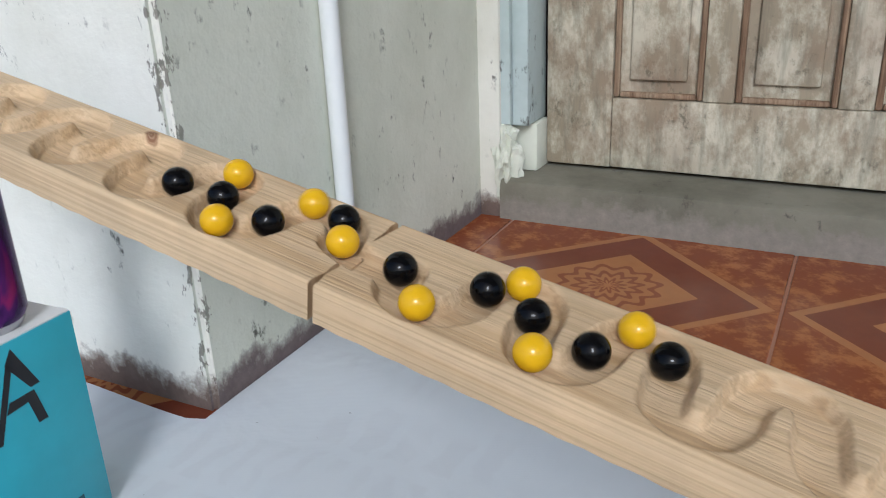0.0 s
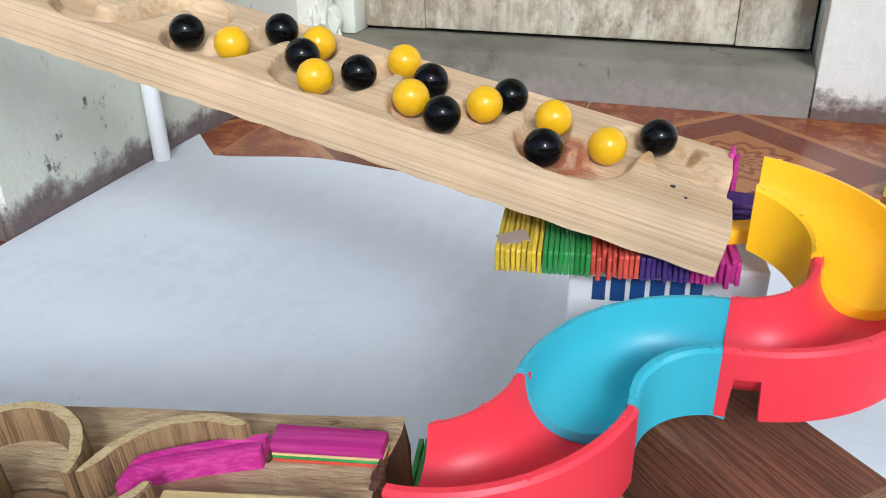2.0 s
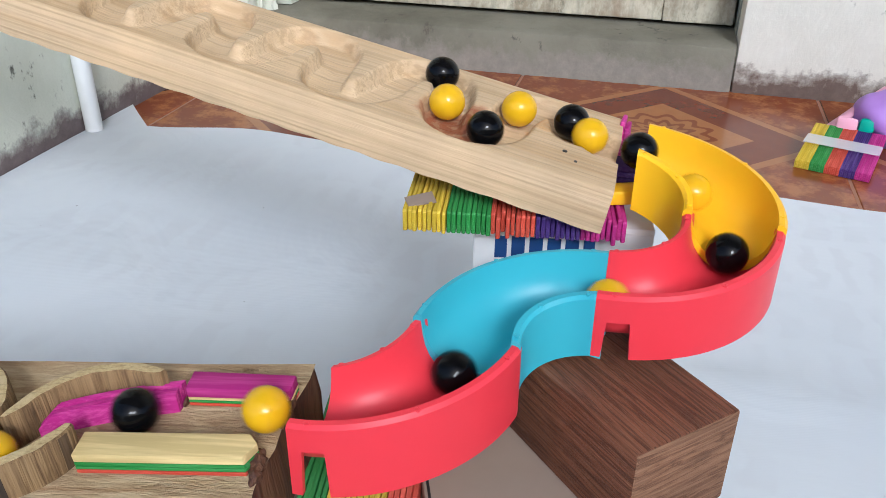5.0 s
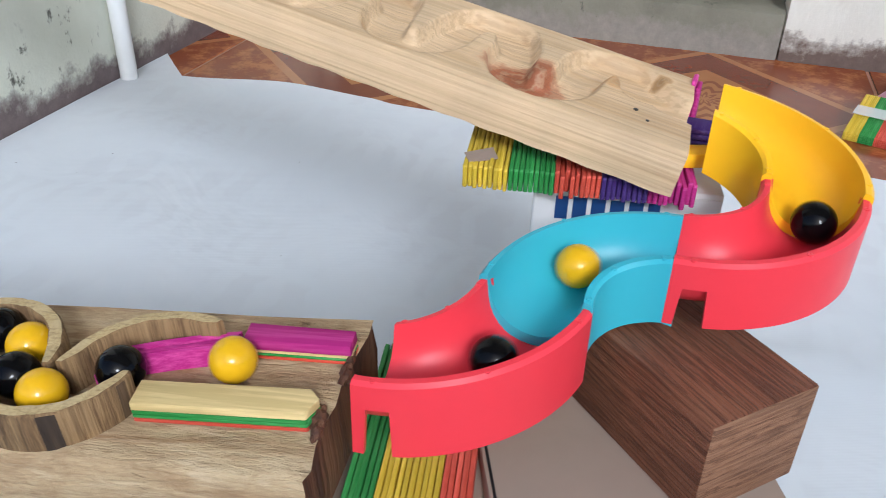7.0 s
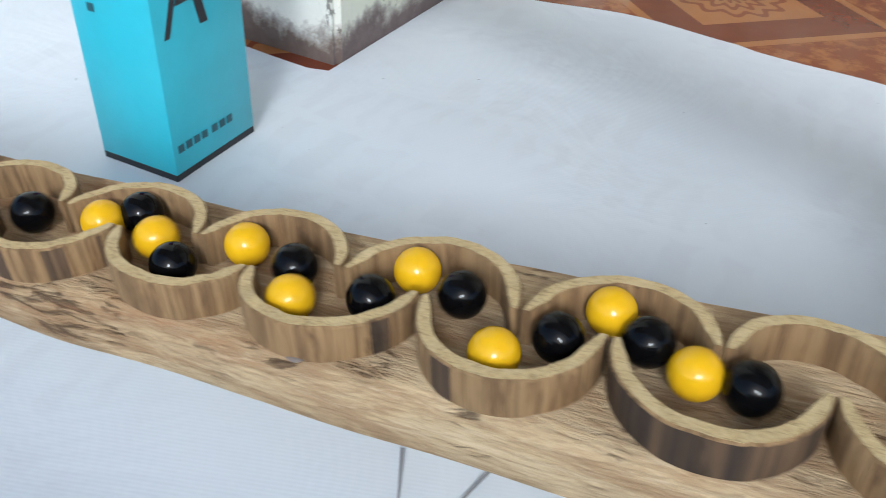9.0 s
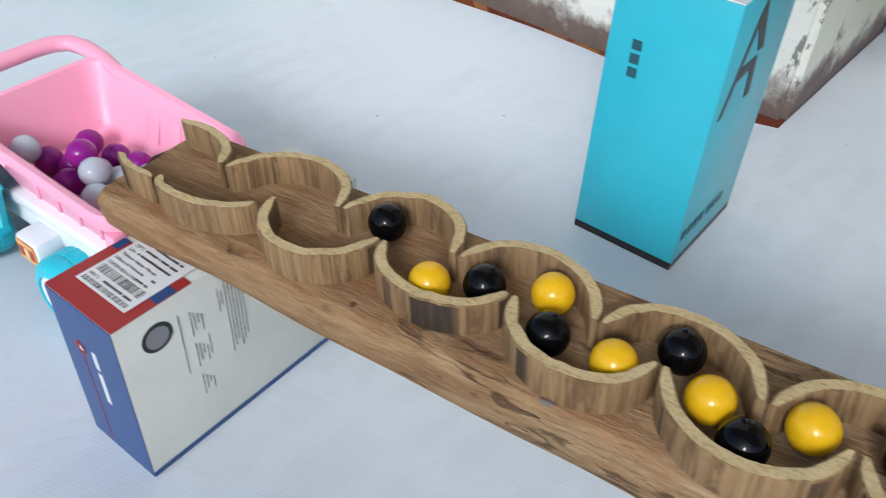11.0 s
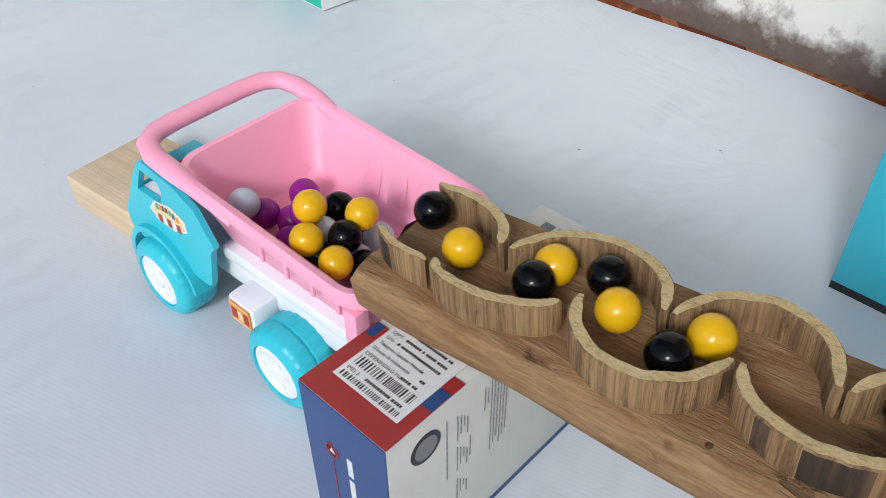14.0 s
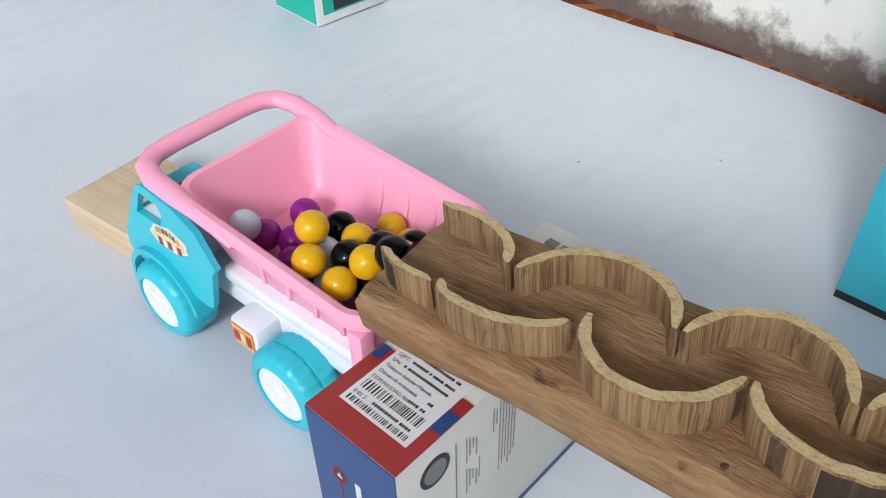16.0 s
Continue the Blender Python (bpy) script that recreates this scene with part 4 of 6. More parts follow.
def lower_track():
    t = thing("lower_marble_track", "rough brown board with two rows of staggered wooden half rings", "marble track", mat4(O2, U2, W2, N2))
    rings = []
    n = 300
    for i in range(n + 1):
        s = -0.1265 + 0.731 * i / n
        f = i / n
        w0, w1 = -0.0268 + 0.004 * f, 0.0410 + 0.0128 * max(0.0, 1 - f / 0.42) + 0.002 * f
        w0 += fuzz((s, 0, 3), 18, 0.0016)
        w1 += fuzz((s, 5, 3), 18, 0.0012)
        top, bot = -0.014, -0.0365 - 0.0078 * min(1.0, (1 - f) * 2) + 0.0018 * max(0.0, 1 - 6 * f)
        sec = []
        for k in range(9):                               # top, back to front
            w = w1 - 0.0015 + (w0 + 0.004 - w1 + 0.0015) * k / 8
            sec.append((w, top + fuzz((s, w, 0), 30, 0.0004)))
        sec += [(w0 + 0.0015 + fuzz((s, 2, 6), 90, 0.0012), top - 0.0012 + fuzz((s, 8, 0), 40, 0.0014) + fuzz((s, 4, 0), 130, 0.0007)), (w0 + fuzz((s, 6, 2), 120, 0.0007), top - 0.005), (w0 - 0.0005 + fuzz((s, 9, 1), 30, 0.001) + fuzz((s, 3, 1), 110, 0.0006), (top + bot) / 2),
                (w0 + 0.001, bot + 0.004), (w0 + 0.005, bot), (w1 - 0.003, bot), (w1, bot + 0.003), (w1 + 0.0004, (top + bot) / 2), (w1, top - 0.0015)]
        end = 0.004 if i in (0, n) else 0
        rings.append([(s + (fuzz((w * 300, z * 300, i), 1, 0.0035) if end else 0), w, z) for w, z in sec])
    bm = loft(rings)
    bm.faces.ensure_lookup_table()
    bm.faces[-1].material_index = bm.faces[-2].material_index = 1
    part("board", bm, [BOARD, BOARD_END], t, "worn rough-sawn board with dark streaks")
    mats = [RING_TOP, RING_SIDE, RING_BARK]
    for k in range(10):                                  # row nearer the open side
        bark = {1: 0.25, 8: -0.05, 7: -0.3}.get(k, -0.42)
        part("half_ring", half_ring(NEAR_TIPS[k], NEAR_TIPS[k + 1], NEAR_REACH[k], seed=k, bark=bark), mats, t)
    for k in range(10):
        part("half_ring", half_ring(FAR_TIPS[k], FAR_TIPS[k + 1], FAR_REACH[k], seed=k + 40, bark=-0.5), mats, t)
    part("half_ring", half_ring((-0.0960, 0.004), (-0.0352, 0.0000), 0.0318, 0, 122, seed=60, bark=-0.5), mats, t, "cut-off half ring behind magenta sticks")
    part("half_ring", half_ring((0.5195, -0.0040), (0.5725, -0.0105), -0.0193, seed=63, bark=-0.5), mats, t)
    part("half_ring", half_ring((0.5540, 0.0090), (0.6170, 0.0130), 0.0315, 58, 178, seed=61, bark=-0.5), mats, t, "short quarter ring at the lip")
    part("half_ring", half_ring((0.5600, -0.0060), (0.6060, -0.0030), -0.0152, 28, 118, thick=0.0040, seed=62, bark=-0.5), mats, t, "short quarter ring at the lip")
    # glued stick guides at the high end
    for name, z0, z1, colour in (("red", -0.0140, -0.0125, "red"), ("green", -0.0124, -0.0110, "green"), ("green", -0.0109, -0.0095, "green"), ("cream", -0.0094, -0.0062, "cream")):
        out = [(-0.0655, -0.0095), (-0.122, -0.0068), (-0.1245, 0.0), (-0.1205, 0.0042), (-0.0640, 0.0016)]
        part("guide_stick", prism(out, z0, z1, bevel=0.0004), GUIDES[colour], t, colour + " wooden stick")
    for z0, z1, colour in ((-0.0140, -0.0128, "red"), (-0.0127, -0.0116, "green"), (-0.0115, -0.0104, "cream"), (-0.0103, -0.0062, "magenta")):
        out = [(-0.0885, 0.0258), (-0.1265, 0.0262), (-0.1262, 0.0352), (-0.0875, 0.0356)]
        part("guide_stick", prism(out, z0, z1, bevel=0.0004), GUIDES[colour], t, colour + " wooden stick")
    for j in range(5):
        pts = []
        for i in range(15):
            f = i / 14
            pts.append((-0.0440 - 0.0425 * f, 0.0125 + 0.0170 * f ** 0.8 - 0.0017 * j + 0.0008 * math.sin(f * 3)))
        high = -0.0062 + 0.0007 * math.sin(j * 2.4)
        bm = loft([[(p, w - 0.00078, -0.014), (p, w + 0.00078, -0.014), (p, w + 0.00070, high - 0.003 * max(0.0, 1 - i * 0.8) ** 2), (p, w - 0.00070, high - 0.0002 - 0.003 * max(0.0, 1 - i * 0.8) ** 2)]
                   for i, (p, w) in enumerate(pts)])
        part("guide_stick", bm, GUIDES["magenta"], t, "bent magenta wooden stick on edge")
    # charred glue at the guides' ends and along the board's sawn end
    for n, (p, w, r) in enumerate(((-0.1238, -0.0010, 0.0036), (-0.1252, -0.0075, 0.0030), (-0.1262, 0.0200, 0.0034), (-0.1255, 0.0275, 0.0026), (-0.0872, 0.0268, 0.0018))):
        bm = bmesh.new()
        bmesh.ops.create_icosphere(bm, subdivisions=3, radius=r)
        for v in bm.verts:
            v.co = Vector((v.co.x * 0.6, v.co.y * 1.3, v.co.z * 0.9)) * (1 + fuzz(v.co, 500, 0.5) + fuzz(v.co, 1300, 0.25))
        part("glue_lump", bm, BOARD_END, t, "dark brown crusted glue").location = (p, w, -0.0128)
    part("peg_head", lathe([(0.0013, 0.0), (0.0013, 0.0004), (0.0008, 0.0007)], 14), BOARD_END, t, "dark brown knot").location = (0.458, -0.010 - 0.0095, -0.0142)
    for s, w in ((-0.030, -0.0225), (0.145, -0.0255), (0.26, -0.024), (0.375, -0.0225)):
        bm = bmesh.new()
        bmesh.ops.create_icosphere(bm, subdivisions=2, radius=0.0020)
        for v in bm.verts:
            v.co = Vector((v.co.x * 1.5, v.co.y * 0.7, v.co.z * 0.35)) * (1 + fuzz(v.co, 400, 0.3))
        part("glue_blob", bm, GLUE, t, "greyish dried glue").location = (s, w, -0.0142)


# ---- supports of the run ----
def craft_sticks(name, m, colours, per, label, length=0.112, thick=0.00212, high=0.0105, lie=False):
    t = thing(name, label, "craft sticks", m)
    x = 0.0
    for c in colours:
        for i in range(per):
            bm = block(0, thick - 0.00012 - abs(fuzz((x * 911, 7, 0), 1, 0.0005)), 0, length, 0, high, 0.0006, 2)
            ob = part("stick", bm, STICKS[c], t)
            ob.location = (x, fuzz((x * 433, 1, 0), 1, 0.0044), fuzz((x * 433, 5, 0), 1, 0.0014))
            ob.rotation_euler = (fuzz((x * 511, 2, 0), 1, 0.012), fuzz((x * 377, 3, 0), 1, 0.05), fuzz((x * 611, 4, 0), 1, 0.012))
            x += thick
    return t


def bars(parent, mat, rows, z, name="print_line"):
    """Plain bars for print: (x, y, length, height) on the local face z."""
    for x, y, l, h in rows:
        part(name, block(x, x + l, y, y + h, z, z + 0.00025), mat, parent, smooth=False)


def supports():
    craft_sticks("craft_stick_stack", pose(0.1915, 0.2440, 0.2008, 0, 0, -11.5), ("yellow", "green", "red", "purple", "magenta"), 9,
                 "raft of coloured craft sticks on edge under a plank", 0.075)
    bm = block(-0.0095, 0.003, -0.004, 0.004, 0, 0.0007)
    for v in bm.verts:
        v.co.z += fuzz(v.co * 200, 1, 0.0012)
    solo("paper_scrap", bm, CARTON, "torn scrap of grey paper stuck on sticks", "paper", at=pose(0.203, 0.252, 0.2118, 6, -4, 10))
    t = thing("carton_of_lamp", "white lamp carton with dark blue print, standing under craft sticks", "carton", pose(0.2235, 0.2520, 0.0, 0, 0, -11.5))
    part("box_body", block(0, 0.080, 0, 0.062, 0.001, 0.2007, 0.0012), LABEL_WHITE, t)
    face = part("printed_side", block(0.001, 0.079, -0.0006, 0.0, 0.003, 0.198), LABEL_WHITE, t)
    for x, l in ((0.010, 0.0055), (0.0175, 0.006), (0.0255, 0.006), (0.0335, 0.006), (0.0415, 0.006), (0.0495, 0.005)):
        part("print_line", block(x, x + l, -0.0009, -0.00062, 0.183, 0.194), NAVY, face)
    for k, l in enumerate((0.038, 0.030, 0.034)):
        part("print_line", block(0.010, 0.010 + l, -0.0009, -0.00062, 0.174 - k * 0.006, 0.1765 - k * 0.006), GREY_INK, face)
    # purple and magenta spacer sticks behind the low end
    s = thing("spacer_sticks", "stub of purple and magenta craft sticks wedged behind a plank end", "craft sticks", pose(0.2880, 0.2605, 0.2135, 0, 0, -24))
    for k in range(4):
        part("stick", block(0, 0.0165 - 0.0008 * (k % 2), -0.0070, 0.0055 + 0.0006 * (k % 2), 0.0027 * k, 0.0027 * k + 0.0026, 0.0009), STICKS["purple"], s)
    part("stick", block(-0.001, 0.001, 0.013, 0.024, 0.0, 0.024, 0.0006), STICKS["magenta"], s)
    part("stick", block(0.0012, 0.0032, 0.013, 0.024, 0.0, 0.021, 0.0006), STICKS["magenta"], s)
    # dark hardwood block under the red and blue chutes
    bm = block(0, 0.0455, 0, 0.078, 0, 0.040, 0.0012)
    for f in bm.faces:
        f.material_index = 1 if f.normal.y < -0.5 or f.normal.y > 0.5 else 0
    solo("hardwood_block", bm, [TEAK, TEAK_END], "dark reddish hardwood block with pale sawn end under chutes", "wood block", at=pose(0.2575, 0.1125, 0.1478, 0, 0, 24.5))
    c = thing("carton", "grey-brown cardboard carton under a hardwood block", "carton", pose(0.176, 0.118, 0.0, 0, 0, 2))
    part("box_body", block(0.018, 0.118, -0.03, 0.105, 0.001, 0.1474, 0.0015), CARTON, c)
    part("flap", block(0.0195, 0.0205, -0.03, 0.105, 0.1476, 0.1478), BLACK_INK, c, "dark seam")
    craft_sticks("craft_stick_stack", pose(0.141, 0.100, 0.1398, 0, 0, -10), ("green", "yellow", "yellow", "red"), 5, "bundle of green, yellow and red craft sticks under a board", 0.105)
    d = thing("carton", "plain brown carton under craft sticks", "carton", pose(0.088, 0.100, 0.0, 0, 0, -10))
    part("box_body", block(0, 0.098, 0, 0.105, 0.001, 0.1393, 0.0015), CARTON, d)


def phone_box():
    f, r, l = np.array([-0.317, 0.477, 0]), np.array([-0.288, 0.565, 0]), np.array([-0.386, 0.502, 0])
    x = unit(r - f)
    y = np.cross((0, 0, 1), x)
    t = thing("phone_carton", "tall turquoise phone carton with black base edge, standing on end", "carton", mat4(f, x, y, (0, 0, 1)))
    part("sleeve", block(0, 0.0908, 0, 0.0715, 0.0063, 0.1788, 0.0006), CYAN_CARD, t)
    part("tray_edge", block(0.0002, 0.0906, 0.0002, 0.0713, 0.0008, 0.0062), BLACK_INK, t, "black tray edge")
    part("lid_face", block(0.0006, 0.0902, 0.0006, 0.0709, 0.1789, 0.1798), LABEL_WHITE, t, "white end face")
    # slanted black strokes of the emblem on the wide face, and plain bars for the name
    flat = pose(0, 0, 0, 90, 0, 0)
    for strokes in ([(0.0085, 0.108), (0.0135, 0.108), (0.034, 0.160), (0.031, 0.166)], [(0.029, 0.163), (0.0363, 0.1735), (0.0525, 0.1384), (0.0445, 0.1384)],
                    [(0.022, 0.1275), (0.026, 0.1355), (0.0465, 0.1355), (0.0525, 0.1085), (0.0445, 0.1085), (0.040, 0.1285)]):
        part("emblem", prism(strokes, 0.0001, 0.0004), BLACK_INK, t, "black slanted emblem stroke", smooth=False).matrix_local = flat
    for k in range(7):                                   # the name as seven plain bars, with a gap after the fourth
        x = 0.0050 + 0.0086 * k + (0.0030 if k > 3 else 0.0)
        part("print_bar", block(x, x + 0.0062, -0.0005, -0.0001, 0.0228, 0.0288), TEAL_INK, t)
    for k in range(3):
        part("print_bar", block(-0.0005, -0.0001, 0.050, 0.056, 0.120 + 0.0085 * k, 0.1260 + 0.0085 * k), TEAL_INK, t)
    can_mat, nt, b = material("can_print", 0.25, 0.6)
    v = coords(nt)
    col = ramp(nt, grainy(nt, coords(nt, (1, 1, 0.5)), 26, 3, 0.5, 0.8), [(0.36, (0.02, 0.012, 0.06)), (0.48, (0.10, 0.015, 0.16)), (0.56, (0.38, 0.02, 0.16)), (0.66, (0.03, 0.02, 0.25))])
    nt.links.new(col, b.inputs["Base Color"])
    steel, nt2, b2 = material("can_aluminium", 0.3, 1.0)
    nt2.links.new(mix(nt2, (0.6, 0.6, 0.62), (0.45, 0.45, 0.47), grainy(nt2, coords(nt2), 90)), b2.inputs["Base Color"])
    c = thing("drink_can", "slim dark purple and magenta drink can standing on a carton", "can", pose(-0.3335, 0.5315, 0.1799))
    part("can_body", lathe([(0.0262, 0.007), (0.0288, 0.012), (0.0290, 0.016), (0.0290, 0.140), (0.0265, 0.150), (0.0245, 0.154)], 48), can_mat, c)
    part("can_base", lathe([(0.020, 0.0), (0.0225, 0.0), (0.0255, 0.004), (0.0261, 0.0068)], 48), steel, c, "bare aluminium base")
    part("can_lid", lathe([(0.0244, 0.1542), (0.0250, 0.1555), (0.0244, 0.1565), (0.0225, 0.155), (0.0222, 0.1535)], 48), steel, c, "aluminium lid")


def feature_box():
    l, f = np.array([-0.5710, 0.2400, 0]), np.array([-0.5253, 0.2255, 0])
    x = unit(f - l)
    y = np.cross((0, 0, 1), x)
    t = thing("handset_carton", "blue, white and maroon phone carton with a bar code sticker", "carton", mat4(l, x, y, (0, 0, 1)))
    part("box_core", block(0, 0.0474, 0, 0.146, 0.001, 0.0995, 0.0006), CREAM, t, "off-white card")
    part("blue_side", block(0.0002, 0.0472, -0.0004, 0.0, 0.0012, 0.0992), NAVY, t, "navy blue end face")
    top = part("maroon_lid", block(0.0002, 0.0474, 0.0, 0.0405, 0.0996, 0.1001), MAROON, t, "maroon top face")
    part("blue_corner", block(0.0380, 0.0474, 0.0225, 0.0330, 0.1002, 0.1004), NAVY, top)
    part("blue_corner", block(0.0010, 0.0050, 0.0330, 0.0404, 0.1002, 0.1004), NAVY, top)
    st = part("sticker", block(0.0075, 0.0420, 0.0105, 0.0580, 0.1005, 0.1008), LABEL_WHITE, top, "white paper sticker with bar codes and torn edge")
    rng = random.Random(5)

    def words(text, x0, y0, high):
        cu = bpy.data.curves.new("print_text", "FONT")
        cu.body, cu.size, cu.extrude = text, high, 0.00004
        tmp = bpy.data.objects.new("tmp_text", cu)
        me = bpy.data.meshes.new_from_object(tmp)
        bpy.data.objects.remove(tmp)
        me.materials.append(BLACK_INK)
        ob = new("print_text", me)
        ob.parent, ob.location = st, (x0, y0, 0.10088)

    def code(y0, x0, x1, high):
        while x0 < x1:
            w = rng.choice((0.0003, 0.0005, 0.0008))
            part("bar_code_line", block(x0, x0 + w, y0, y0 + high, 0.10082, 0.1009), BLACK_INK, st, smooth=False)
            x0 += w + rng.choice((0.0004, 0.0006, 0.0009))
    rows = [("code", "", 0.0510, 0.0042), ("text", "", 0.0468, 0.0028), ("text", "IMEI 1:", 0.0432, 0.0026), ("text", "DJPT:", 0.0396, 0.0026), ("text", "S/N:", 0.0360, 0.0026),
            ("text", "Telepon Seluler Merek:", 0.0324, 0.0026), ("text", "Dibuat di Indonesia", 0.0288, 0.0026), ("text", "DEPERINDAG No.", 0.0250, 0.0026),
            ("code", "", 0.0190, 0.0048), ("text", "IMEI 2:", 0.0155, 0.0026), ("code", "", 0.0118, 0.0026)]
    for kind, text, y0, high in rows:
        if kind == "code":
            code(y0, 0.0095, 0.0395, high)
            continue
        if text:
            words(text, 0.0092, y0, high * 0.98)
        x0 = 0.0092 + 0.00128 * len(text) * (high / 0.0026) + (0.001 if text else 0)
        while x0 < 0.0375:                                 # numbers and makers stay plain bars
            l2 = rng.uniform(0.0007, 0.0012)
            part("print_line", block(x0, min(x0 + l2, 0.0402), y0 + 0.0003, y0 + 0.0016, 0.10082, 0.1009), BLACK_INK, st, smooth=False)
            x0 += l2 + rng.choice((0.0003, 0.0003, 0.0003, 0.0011))
    for y0, z0, z1, count in ((0.030, 0.050, 0.088, 1), (0.036, 0.070, 0.086, 4), (0.036, 0.050, 0.066, 5), (0.036, 0.030, 0.044, 4), (0.052, 0.074, 0.088, 2), (0.056, 0.044, 0.090, 6)):
        for k in range(count):                             # flush print in columns of fine lines
            z, end = z0 + 0.003 * ((k * 7) % 3), z1 - 0.002 * ((k * 5) % 4)
            while z < end:
                l2 = min(rng.uniform(0.002, 0.006), end - z)
                part("print_line", block(0.0475, 0.0477, y0 + 0.0019 * k, y0 + 0.0019 * k + 0.0005, z, z + l2), GREY_INK, t, smooth=False)
                z += l2 + 0.0007
    part("base_edge", block(0.0475, 0.0477, 0.0, 0.146, 0.0012, 0.0045), NAVY, t, "navy blue bottom edge")
    seal = part("round_seal", lathe([(0.0078, 0.0), (0.0078, 0.0003)], 28), BLACK_INK, t, "round dark emblem")
    seal.matrix_local = Matrix.Translation((0.0474, 0.0190, 0.083)) @ pose(0, 0, 0, 0, 90, 0)
    ring = part("seal_centre", lathe([(0.0058, 0.0003), (0.0058, 0.0005)], 28), GREY_INK, seal)
    part("red_stroke", block(0.0152, 0.0158, -0.0006, -0.0004, 0.004, 0.0665), MAROON, t, "thin red stroke")
    hoop = part("ring_mark", lathe([(0.0040, 0.0), (0.0040, 0.0002), (0.0032, 0.0002), (0.0032, 0.0)], 28), MAROON, t, "small red ring")
    hoop.matrix_local = Matrix.Translation((0.0155, -0.0004, 0.0705)) @ pose(0, 0, 0, 90, 0, 0)
    tri = part("triangle_mark", prism([(0.0140, 0.0692), (0.0171, 0.0692), (0.0155, 0.0724)], 0, 0.0002), LABEL_WHITE, t, "small white triangle")
    tri.matrix_local = Matrix.Translation((0, -0.0004, 0)) @ Matrix(((1, 0, 0, 0), (0, 0, -1, 0), (0, 1, 0, 0), (0, 0, 0, 1)))
    for z0, z1 in ((0.040, 0.060), (0.063, 0.074)):
        part("print_bar", block(0.0245, 0.0275, -0.0006, -0.0004, z0, z1), LABEL_WHITE, t, smooth=False)
    for k in range(4):
        part("print_bar", block(0.010 + 0.0075 * k, 0.0155 + 0.0075 * k, 0.132, 0.1365, 0.0996, 0.0999), GREY_INK, t, smooth=False)


# ---- the toy truck and what lies in it ----
TRUCK = mat4((-0.6203, 0.2991, 0.0), (-0.962, 0.273, 0), (-0.273, -0.962, 0), (0, 0, 1))   # x forward, -y away from the open side


def rounded(x0, x1, y0, y1, r, z, n=6):
    out = []
    for cx, cy, a in ((x1 - r, y1 - r, 0), (x0 + r, y1 - r, 90), (x0 + r, y0 + r, 180), (x1 - r, y0 + r, 270)):
        for k in range(n + 1):
            t = radians(a + 90 * k / n)
            x, y = cx + r * math.cos(t), cy + r * math.sin(t)
            out.append((x, y, z(x) if callable(z) else z))
    return out


